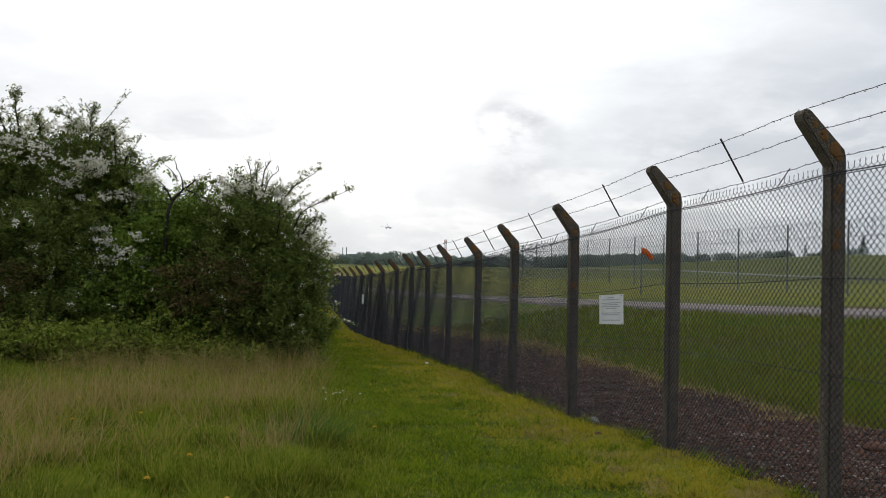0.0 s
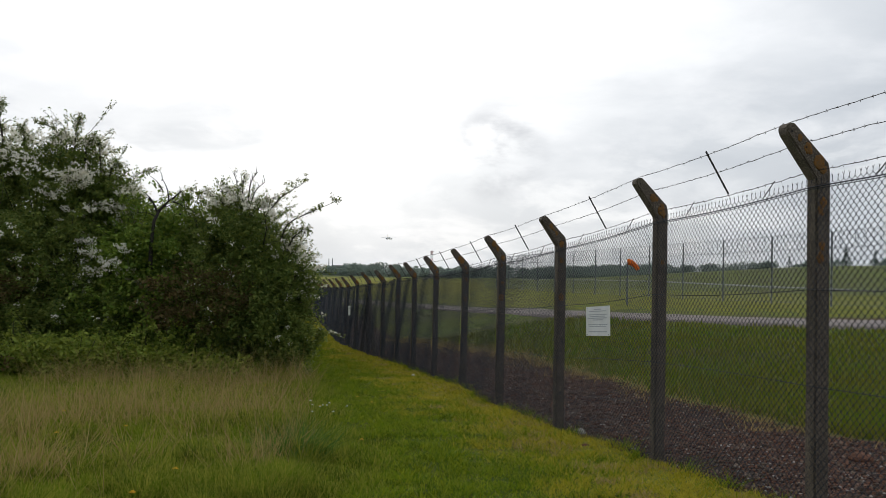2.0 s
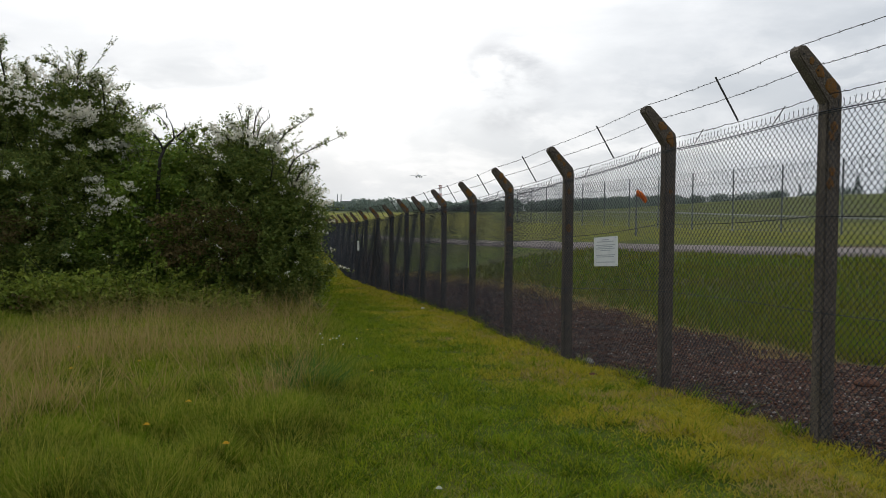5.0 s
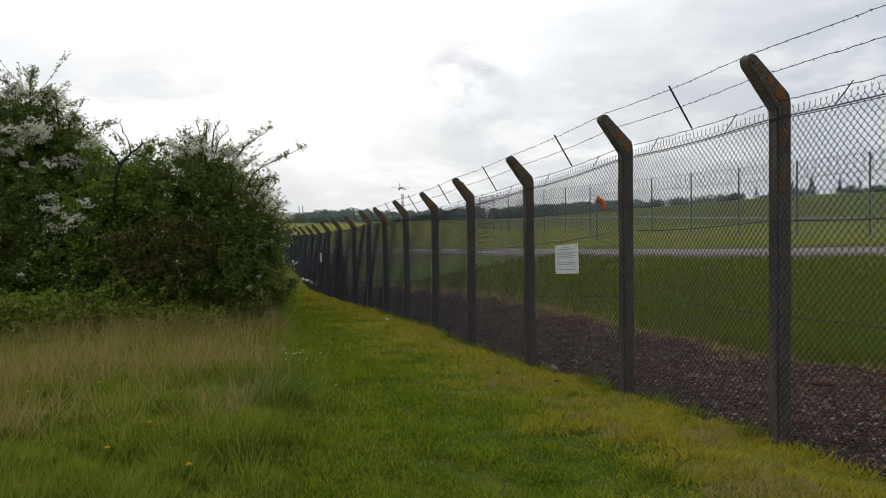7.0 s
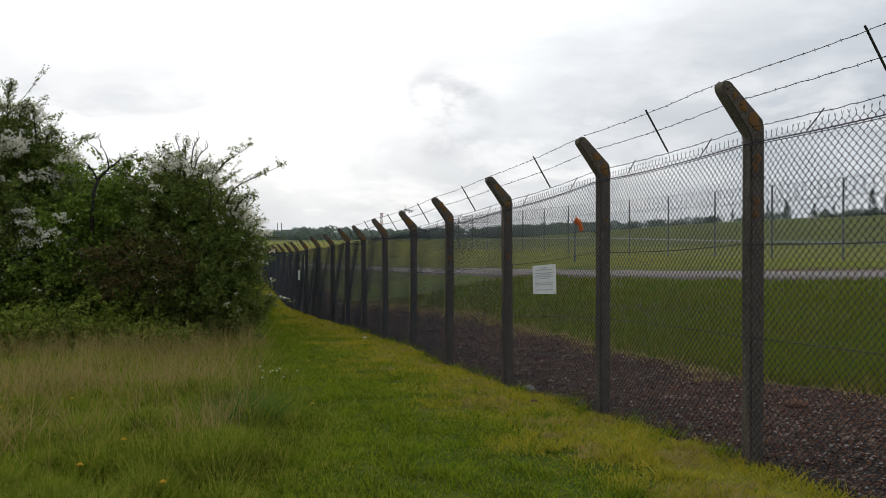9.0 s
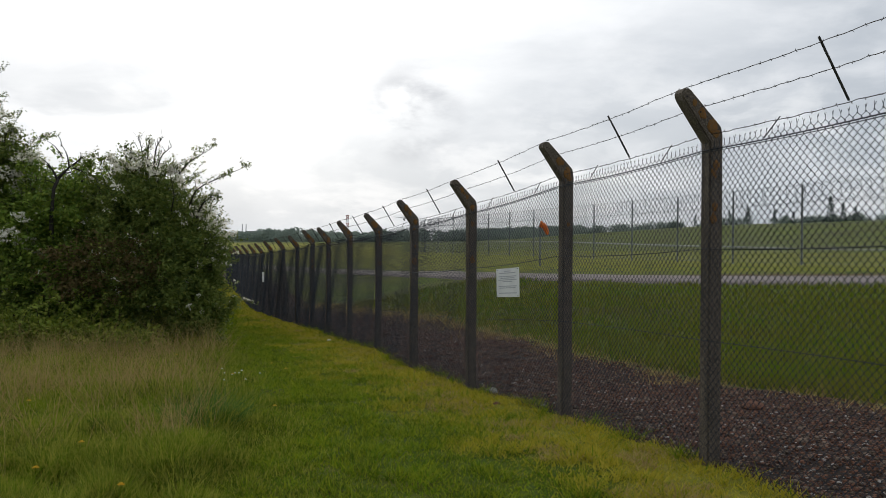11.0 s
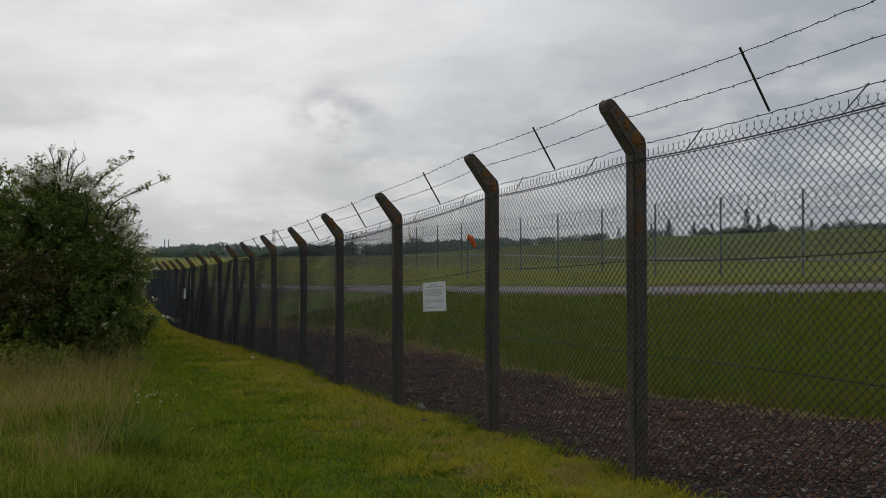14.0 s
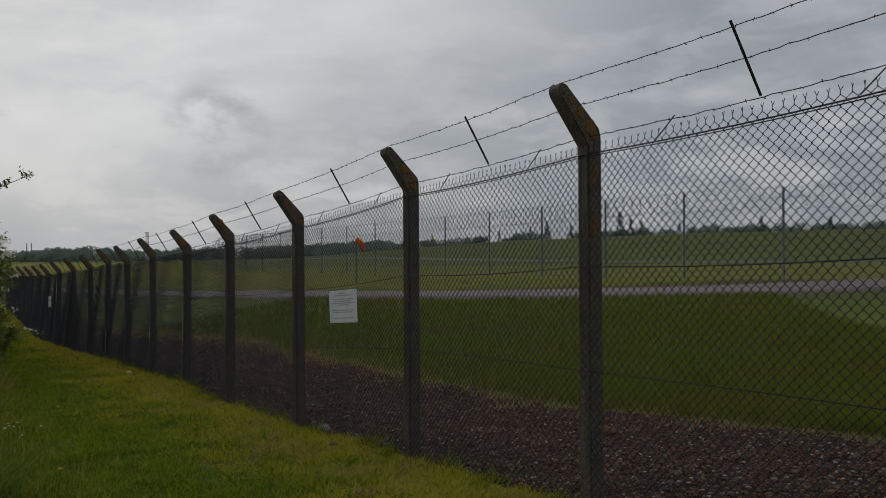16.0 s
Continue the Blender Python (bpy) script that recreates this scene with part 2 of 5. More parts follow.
def ground_material():
    """Grass of several kinds, dry grass and gravel, mixed by what grows where."""
    m = bpy.data.materials.new("grass_and_gravel")
    m.use_nodes = True
    t = m.node_tree
    b = t.nodes["Principled BSDF"]
    b.inputs["Roughness"].default_value, b.inputs["Specular IOR Level"].default_value = 0.95, 0.1
    geo = t.nodes.new("ShaderNodeNewGeometry")
    kind = t.nodes.new("ShaderNodeAttribute")
    kind.attribute_name = "cover"
    parts = t.nodes.new("ShaderNodeSeparateColor")
    t.links.new(kind.outputs["Color"], parts.inputs[0])

    def nz(s, d=5, stretch=None):
        n = t.nodes.new("ShaderNodeTexNoise")
        n.inputs["Scale"].default_value, n.inputs["Detail"].default_value = s, d
        if stretch:
            mp = t.nodes.new("ShaderNodeMapping")
            mp.inputs["Scale"].default_value = stretch
            t.links.new(geo.outputs["Position"], mp.inputs["Vector"])
            t.links.new(mp.outputs[0], n.inputs["Vector"])
        else:
            t.links.new(geo.outputs["Position"], n.inputs["Vector"])
        return n.outputs["Fac"]

    def ramp(v, lo, hi):
        r = t.nodes.new("ShaderNodeMapRange")
        r.interpolation_type = "SMOOTHSTEP"
        t.links.new(v, r.inputs[0])
        r.inputs[1].default_value, r.inputs[2].default_value = lo, hi
        return r.outputs[0]

    def mix(fac, a, c):
        n = t.nodes.new("ShaderNodeMix")
        n.data_type = "RGBA"
        t.links.new(fac, n.inputs[0])
        for slot, v in ((6, a), (7, c)):
            if isinstance(v, tuple):
                n.inputs[slot].default_value = (*v, 1)
            else:
                t.links.new(v, n.inputs[slot])
        return n.outputs[2]

    def edge(mask, ragged):
        """A mask with a ragged edge."""
        a = t.nodes.new("ShaderNodeMath")
        a.operation = "ADD"
        t.links.new(mask, a.inputs[0])
        s = t.nodes.new("ShaderNodeMath")
        s.operation = "MULTIPLY_ADD"
        t.links.new(ragged, s.inputs[0])
        s.inputs[1].default_value, s.inputs[2].default_value = 0.9, -0.45
        t.links.new(s.outputs[0], a.inputs[1])
        return ramp(a.outputs[0], 0.4, 0.6)

    broad, mid, fine = nz(0.35), nz(2.2), nz(28)
    lawn = mix(ramp(mid, 0.35, 0.65), (0.045, 0.075, 0.006), (0.085, 0.110, 0.008))
    lawn = mix(ramp(fine, 0.5, 0.75), lawn, (0.060, 0.085, 0.006))
    meadow = mix(ramp(mid, 0.3, 0.7), (0.075, 0.105, 0.009), (0.130, 0.125, 0.025))
    lawn = mix(ramp(broad, 0.42, 0.62), lawn, meadow)
    field = mix(ramp(broad, 0.35, 0.65), (0.092, 0.130, 0.018), (0.128, 0.142, 0.027))
    field = mix(ramp(nz(0.05, 3, (1, 3, 1)), 0.4, 0.65), field, (0.085, 0.088, 0.032))
    yellow = mix(ramp(mid, 0.3, 0.7), (0.225, 0.205, 0.028), (0.150, 0.162, 0.018))
    yellow = mix(ramp(fine, 0.55, 0.75), yellow, (0.140, 0.125, 0.020))
    cell = t.nodes.new("ShaderNodeTexVoronoi")
    cell.inputs["Scale"].default_value = 42
    t.links.new(geo.outputs["Position"], cell.inputs["Vector"])
    gravel = mix(ramp(broad, 0.40, 0.62), (0.024, 0.016, 0.012), (0.085, 0.034, 0.019))
    grey = t.nodes.new("ShaderNodeSeparateColor")
    t.links.new(cell.outputs["Color"], grey.inputs[0])
    gravel = mix(ramp(grey.outputs[0], 0.55, 1.0), gravel, (0.170, 0.120, 0.090))
    gravel = mix(ramp(cell.outputs["Distance"], 0.35, 0.7), gravel, (0.025, 0.02, 0.018))
    straw = mix(ramp(mid, 0.35, 0.65), (0.150, 0.113, 0.060), (0.095, 0.070, 0.030))
    colour = mix(edge(kind.outputs["Alpha"], mid), lawn, field)
    colour = mix(edge(parts.outputs[0], mid), colour, straw)
    colour = mix(edge(parts.outputs[1], mid), colour, yellow)
    colour = mix(edge(parts.outputs[2], nz(4)), colour, gravel)
    t.links.new(colour, b.inputs["Base Color"])
    n = t.nodes.new("ShaderNodeBump")
    n.inputs["Strength"].default_value, n.inputs["Distance"].default_value = 0.8, 0.03
    t.links.new(fine, n.inputs["Height"])
    t.links.new(n.outputs[0], b.inputs["Normal"])
    return m


# ---- mesh helpers ----
def finish(name, data, mat, parent=None, label=""):
    if mat is not None:
        data.materials.append(mat)
    ob = new(name, data)
    if parent is not None:
        ob.parent = parent
    if label:
        ob["label"] = label
    return ob


def part(name, bm, mat, parent=None, label="", soft=False):
    data = bpy.data.meshes.new(name)
    bm.to_mesh(data)
    bm.free()
    if soft:
        data.shade_smooth()
    return finish(name, data, mat, parent, label)


def thing(name, label, category, group="", kind="", at=(0, 0, 0)):
    ob = new(name)
    ob.location = at
    ob.empty_display_size = 0.2
    return tagged(ob, label, category, group, kind)


def faces_mesh(name, corners):
    """A mesh of separate faces from an array (count, corners a face, 3)."""
    count, n = corners.shape[:2]
    data = bpy.data.meshes.new(name)
    data.vertices.add(count * n)
    data.vertices.foreach_set("co", corners.astype(np.float32).ravel())
    data.loops.add(count * n)
    data.loops.foreach_set("vertex_index", np.arange(count * n, dtype=np.int32))
    data.polygons.add(count)
    data.polygons.foreach_set("loop_start", np.arange(0, count * n, n, dtype=np.int32))
    data.update(calc_edges=True)
    return data


def indexed_mesh(name, verts, quads):
    """A mesh from an array of vertices and one of quads or triangles."""
    count, n = quads.shape
    data = bpy.data.meshes.new(name)
    data.vertices.add(len(verts))
    data.vertices.foreach_set("co", np.asarray(verts, np.float32).ravel())
    data.loops.add(count * n)
    data.loops.foreach_set("vertex_index", quads.astype(np.int32).ravel())
    data.polygons.add(count)
    data.polygons.foreach_set("loop_start", np.arange(0, count * n, n, dtype=np.int32))
    data.update(calc_edges=True)
    return data


def rods(name, a, b, radius, sides=3):
    """Many straight rods from the points a to the points b, in one mesh."""
    a, b = np.asarray(a, float), np.asarray(b, float)
    way = b - a
    way /= np.linalg.norm(way, axis=1)[:, None] + 1e-9
    ref = np.where(np.abs(way[:, 2:3]) > 0.9, [[1.0, 0, 0]], [[0, 0, 1.0]])
    u = np.cross(way, ref)
    u /= np.linalg.norm(u, axis=1)[:, None] + 1e-9
    v = np.cross(way, u)
    radius = np.broadcast_to(np.asarray(radius, float), (len(a),))[:, None]
    rings = []
    for end in (a, b):
        for k in range(sides):
            w = 2 * math.pi * k / sides
            rings.append(end + radius * (u * math.cos(w) + v * math.sin(w)))
    verts = np.stack(rings, 1).reshape(-1, 3)
    base = (np.arange(len(a)) * 2 * sides)[:, None, None]
    quad = np.array([[k, (k + 1) % sides, sides + (k + 1) % sides, sides + k] for k in range(sides)])
    return indexed_mesh(name, verts, (base + quad[None]).reshape(-1, 4))


def tube(bm, points, radii, sides=6):
    """A tapered tube along points, closed at both ends."""
    rings = []
    for i, p in enumerate(points):
        p = Vector(p)
        q = Vector(points[min(i + 1, len(points) - 1)]) - Vector(points[max(i - 1, 0)])
        q.normalize()
        u = q.cross(Vector((0, 0, 1)) if abs(q.z) < 0.9 else Vector((1, 0, 0))).normalized()
        v = q.cross(u)
        rings.append([bm.verts.new(p + radii[i] * (u * math.cos(w) + v * math.sin(w))) for w in (2 * math.pi * k / sides for k in range(sides))])
    for r, s in zip(rings, rings[1:]):
        for k in range(sides):
            bm.faces.new((r[k], r[(k + 1) % sides], s[(k + 1) % sides], s[k]))
    bm.faces.new(rings[0][::-1])
    bm.faces.new(rings[-1])
    return bm


def box(bm, size, m=Matrix(), bevel=0.0):
    got = bmesh.ops.create_cube(bm, size=1, matrix=m @ Matrix.Diagonal((*size, 1)))
    if bevel:
        edges = list({e for v in got["verts"] for e in v.link_edges})
        bmesh.ops.bevel(bm, geom=edges, offset=bevel, segments=2, affect="EDGES")
    return bm


# ---- ground ----
EYE = 1.478


def lerp_table(table, v):
    for (a, p), (b, q) in zip(table, table[1:]):
        if v < b:
            return p + (q - p) * max(0.0, (v - a) / (b - a))
    return table[-1][1]


def smooth(a, b, v):
    s = min(1.0, max(0.0, (v - a) / (b - a)))
    return s * s * (3 - 2 * s)


ALONG = ((-60, 0.15), (0, 0.06), (5.4, 0.0), (7.8, -0.18), (10, -0.31), (12.5, -0.45), (15, -0.58), (20, -0.82), (25, -1.02), (34, -1.3), (46, -0.75), (60, -0.4), (100, -0.25), (6000, -0.2))
RISE = ((0, -0.3), (13, -0.135), (20, -0.078), (28, -0.045), (32, -0.038), (38, -0.0245), (100, -0.011))
RIDGE = ((-180, 0.0), (8, 0.0), (12, 0.004), (16, 0.0094), (25, 0.021), (38, 0.028), (60, 0.03), (90, 0.02), (180, 0.0))


def ground_z(x, y):
    """The ground's height: it falls along the fence and rises to a low hill on the airfield's far side."""
    flat = lerp_table(ALONG, y)
    r, az = math.hypot(x, y), math.degrees(math.atan2(x, y))
    w = smooth(-6, 14, az) * (1 - smooth(80, 130, az)) * smooth(10, 16, r)
    if w > 0:
        e = lerp_table(RISE, r)
        e += (lerp_table(RIDGE, az) + 0.011) * smooth(60, 450, r)
        hill = EYE + min(r, 450) * e
        flat += (hill - flat) * w
    return flat


POSTS = ((2.505, 5.464, 2.247), (2.115, 7.818, 2.153), (1.563, 10.164, 1.951), (1.05, 12.509, 1.81), (0.61, 14.867, 1.683),
         (0.128, 17.22, 1.599), (-0.337, 19.561, 1.495), (-0.807, 21.926, 1.455), (-1.31, 24.284, 1.322), (-1.888, 26.626, 1.258),
         (-2.466, 28.967, 1.153), (-2.987, 31.321, 1.064), (-3.508, 33.675, 1.004))
FIRST, SECOND, LAST = POSTS[0], POSTS[1], POSTS[-1]
LINE = [(FIRST[0] + (FIRST[0] - SECOND[0]) * k, FIRST[1] + (FIRST[1] - SECOND[1]) * k, FIRST[2] + 0.075 * k) for k in (3, 2, 1)] + list(POSTS) + [(LAST[0] - 0.52 * k, LAST[1] + 2.35 * k, LAST[2] - 0.05 * k) for k in range(1, 6)]


def fence_x(y):
    return lerp_table([(-17.0, 5.95)] + [(q[1], q[0]) for q in LINE] + [(6000, -1320)], y)




NEAR_EDGE = ((-34, 92), (-6.68, 57.8), (-2.97, 53.3), (0.22, 48.0), (2.3, 41.9), (3.3, 37.7), (4.9, 32.1), (6.1, 27.3), (9.3, 25.8), (12.6, 24.85), (17.8, 24.1), (32, 22.8), (60, 21))
FAR_EDGE = ((-36, 97), (-7.29, 62.4), (-3.27, 57.8), (0.25, 52.4), (2.6, 46.0), (3.7, 42.3), (5.35, 35.1), (7.0, 30.9), (10.8, 29.4), (14.6, 28.8), (20.4, 27.7), (34, 26.2), (62, 24))


def road_far(x):
    """How far out the perimeter road's far edge lies."""
    return lerp_table(sorted(FAR_EDGE), x)


def wider(y):
    """How much broader the gravel lies near the road end."""
    return np.interp(y, [5, 7.5, 9, 13, 18], [1.35, 1.2, 1.0, 0.5, 0.0])


def cover(x, y):
    """What covers the ground: straw, yellow grass, gravel, and airfield grass."""
    u = x - fence_x(y)
    v = u - float(wider(y))
    gravel = smooth(-0.06, 0.08, u) * (1 - smooth(2.2, 2.5, v)) if y < 60 else 0.0
    straw = smooth(2.1, 2.4, v) * (1 - smooth(2.5, 3.1, v)) * 0.52 if y < 60 else 0.0
    yellow = smooth(-1.5, -0.3, u) * (1 - smooth(0.0, 0.2, u)) if y < 60 else 1.0 * smooth(62, 90, y) * (1 - smooth(0.02, 0.12, x / y)) * (1 - smooth(300, 420, y))
    # the olive-yellow turf beyond the perimeter road, with a bare brown verge
    past = y - road_far(x)
    if u > 3 and past > 0:
        yellow = max(yellow, 0.62 * (1 - smooth(60, 130, past)) * smooth(0.5, 3.0, past))
        straw = max(straw, 0.62 * (1 - smooth(1.0, 2.6, past)) * smooth(6, 14, x))
    # the dry patch before the brambles
    dry = max(0.0, 1 - math.hypot((x + 4.6) / 3.6, (y - 11.5) / 4.0)) * 0.8
    return max(straw, dry * 0.55 if u < -1 else 0.0), yellow * 0.85, gravel, smooth(1.5, 2.5, v)


def spread(fine_lo, fine_hi, step, far):
    mid = list(np.arange(fine_lo, fine_hi + 1e-6, step))
    lo, hi, d = [], [], step
    while not lo or lo[-1] > -far:
        d *= 1.28
        lo.append((lo[-1] if lo else fine_lo) - d)
    d = step
    while not hi or hi[-1] < far:
        d *= 1.16
        hi.append((hi[-1] if hi else fine_hi) + d)
    return np.array(lo[::-1] + mid + hi)


def make_ground():
    xs, ys = spread(-12, 9, 0.2, 3500), spread(-2, 36, 0.25, 3500)
    verts = np.zeros((len(ys), len(xs), 3))
    kinds = np.zeros((len(ys), len(xs), 4))
    for j, y in enumerate(ys):
        for i, x in enumerate(xs):
            lump = 0.0
            if -14 < x < 30 and 0 < y < 60:
                lump = 0.05 * noise.noise((x * 0.7, y * 0.7, 3)) + 0.025 * noise.noise((x * 2.1, y * 2.1, 7))
            verts[j, i] = x, y, ground_z(x, y) + lump
            kinds[j, i] = cover(x, y)
    n = len(xs)
    a = (np.arange(len(ys) - 1)[:, None] * n + np.arange(n - 1)[None]).ravel()
    data = indexed_mesh("ground", verts.reshape(-1, 3), np.stack([a, a + 1, a + n + 1, a + n], 1))
    layer = data.color_attributes.new("cover", "FLOAT_COLOR", "POINT")
    layer.data.foreach_set("color", kinds.astype(np.float32).ravel())
    data.shade_smooth()
    ob = finish("ground", data, ground_material())
    tagged(ob, "uneven grass ground with a gravel strip along a fence", "ground", kind="structure")


make_ground()


def strip(name, line, width, mat, lift, label, category):
    """A made surface laid along a line on the ground."""
    pts = []
    for (x0, y0), (x1, y1) in zip(line, line[1:]):
        n = max(1, int(math.hypot(x1 - x0, y1 - y0) / 2.0))
        pts += [(x0 + (x1 - x0) * k / n, y0 + (y1 - y0) * k / n) for k in range(n)]
    pts.append(line[-1])
    bm = bmesh.new()
    rows = []
    for i, (x, y) in enumerate(pts):
        p, q = pts[max(i - 1, 0)], pts[min(i + 1, len(pts) - 1)]
        d = Vector((q[0] - p[0], q[1] - p[1])).normalized()
        row = []
        for s in (-1, -0.98, -0.5, 0, 0.5, 0.98, 1):
            xx, yy = x - d.y * s * width / 2, y + d.x * s * width / 2
            row.append(bm.verts.new((xx, yy, ground_z(xx, yy) + lift - (0.12 if abs(s) == 1 else 0))))
        rows.append(row)
    for r, s in zip(rows, rows[1:]):
        for k in range(6):
            bm.faces.new((r[k], s[k], s[k + 1], r[k + 1]))
    bmesh.ops.recalc_face_normals(bm, faces=bm.faces)
    ob = part(name, bm, mat, soft=True)
    return tagged(ob, label, category, kind="structure")




def road_surface():
    bm = bmesh.new()
    rows = []
    for (a, b), (p, q), (c, d), (e, f) in zip(NEAR_EDGE, NEAR_EDGE[1:], FAR_EDGE, FAR_EDGE[1:]):
        n = max(1, int(math.hypot(p - a, q - b)))
        for k in range(n):
            u = k / n
            x0, y0, x1, y1 = a + (p - a) * u, b + (q - b) * u, c + (e - c) * u, d + (f - d) * u
            row = []
            for s in (0, 0.02, 0.25, 0.5, 0.75, 0.98, 1):
                x, y = x0 + (x1 - x0) * s, y0 + (y1 - y0) * s
                row.append(bm.verts.new((x, y, ground_z(x, y) + (0.06 if 0 < s < 1 else -0.1))))
            rows.append(row)
    for r, s in zip(rows, rows[1:]):
        for k in range(6):
            bm.faces.new((r[k], r[k + 1], s[k + 1], s[k]))
    bmesh.ops.recalc_face_normals(bm, faces=bm.faces)
    tagged(part("road", bm, ASPHALT, soft=True), "narrow pinkish tarmac perimeter road across the grass", "road", kind="structure")


road_surface()
strip("runway", ((40, 420), (60, 330), (70, 255), (72, 188), (77, 140), (90, 112), (125, 92), (200, 75)), 5.0, RUNWAY, 0.1, "distant pale concrete taxiway crossing the airfield", "runway")

# ---- the boundary fence ----
def along(i):
    """The fence's direction at post i."""
    a, b = LINE[max(i - 1, 0)], LINE[min(i + 1, len(LINE) - 1)]
    return Vector((b[0] - a[0], b[1] - a[1], 0)).normalized()


def post_mesh(high):
    """A cranked concrete post: the arm leans outwards (+y of the post), the fence runs along x."""
    bm = bmesh.new()
    w, arm = 0.053, 0.045
    c, s = math.cos(radians(45)), math.sin(radians(45))
    tip = Vector((0.255, high + 0.27))
    prof = [(-w, -0.4), (-w, high - 0.02), (-w + 0.012, high + 0.035)]
    centre = tip - Vector((c, s)) * arm
    for k in range(7):
        ang = radians(135 - k * 30)
        prof.append(tuple(centre + Vector((math.cos(ang), math.sin(ang))) * arm))
    prof += [(w, high - 0.075), (w, -0.4)]
    rng = random.Random(int(high * 1000))
    lo = [bm.verts.new((-w, y + rng.uniform(-0.003, 0.003), z)) for y, z in prof]
    hi = [bm.verts.new((w, y + rng.uniform(-0.003, 0.003), z)) for y, z in prof]
    n = len(prof)
    bm.faces.new(lo)
    bm.faces.new(hi[::-1])
    for k in range(n):
        bm.faces.new((lo[k], hi[k], hi[(k + 1) % n], lo[(k + 1) % n]))
    bmesh.ops.recalc_face_normals(bm, faces=bm.faces)
    long_edges = [e for e in bm.edges if len(e.link_faces) == 2 and e.calc_face_angle(0) > 0.8]
    bmesh.ops.bevel(bm, geom=long_edges, offset=0.011, segments=2, affect="EDGES")
    return bm


fence = thing("chain_link_fence", "tall dark chain-link fence on cranked concrete posts with barbed wire", "fence")
rng = random.Random(5)
FEET = []
for i, (x, y, top) in enumerate(LINE):
    foot = ground_z(x, y)
    FEET.append(foot)
    d = along(i)
    post = part("concrete_post", post_mesh(top - 0.01 - foot), CONCRETE, fence, soft=False)
    turn = math.degrees(math.atan2(d.y, d.x))
    post.matrix_basis = pose(x, y, foot, rng.uniform(-0.5, 0.5), rng.uniform(-0.5, 0.5), turn + rng.uniform(-2, 2))
    # patches of lichen, a raised crust on the arm and the shaft
    for k in range(rng.randint(11, 16)):
        bm = bmesh.new()
        z = top - foot + (rng.uniform(-0.06, 0.18) if k < 8 else rng.uniform(-0.7, -0.05))
        yy = 0.0 if z < top - foot else (z - (top - foot)) * 0.95
        side = rng.choice((-1, -1, 1))
        r = rng.uniform(0.012, 0.026) if k % 3 else rng.uniform(0.026, 0.042)
        bmesh.ops.create_icosphere(bm, subdivisions=2, radius=r, matrix=pose(side * 0.053, yy + rng.uniform(-0.012, 0.02), z) @ Matrix.Diagonal((0.12, 1, 1.3, 1)))
        for v in bm.verts:
            v.co.y += 0.012 * noise.noise(v.co * 60)
            v.co.z += 0.014 * noise.noise(v.co * 50 + Vector((3, 1, 2)))
        part("lichen_patch", bm, LICHEN, post, "orange lichen crust", soft=True)
    for q in (0.03, 0.14, 0.25):
        bm = bmesh.new()
        bmesh.ops.create_cone(bm, cap_ends=True, segments=8, radius1=0.007, radius2=0.007, depth=0.006, matrix=pose(-0.0535, q * 0.92, top - 0.01 - foot + q * 0.9, 0, 90, 0))
        part("wire_hole", bm, TYRE, post, "dark drilled hole")

# braces against one post
J = 12
for s in (-1, 1):
    x, y, top = LINE[J]
    d = along(J) * s
    foot = Vector((x, y, 0)) + d * 1.25
    bm = bmesh.new()
    a, b = Vector((x, y, top - 0.35)) + d * 0.05, Vector((foot.x, foot.y, ground_z(foot.x, foot.y) - 0.1))
    m = look(tuple((a + b) / 2), tuple(b))
    box(bm, (0.1, 0.1, (a - b).length), m, 0.01)
    part("brace", bm, CONCRETE, fence, "diagonal concrete brace")

WEFT, RISE_MESH = 0.056, 0.053
MESH_SIDE = 0.062


def panel_points(i):
    """Where a bay's netting starts and ends: on the outer faces of its posts."""
    out_a = Vector((-along(i).y, along(i).x, 0)) * MESH_SIDE
    out_b = Vector((-along(i + 1).y, along(i + 1).x, 0)) * MESH_SIDE
    a, b = LINE[i], LINE[i + 1]
    return Vector((a[0], a[1], a[2])) + out_a, Vector((b[0], b[1], b[2])) + out_b


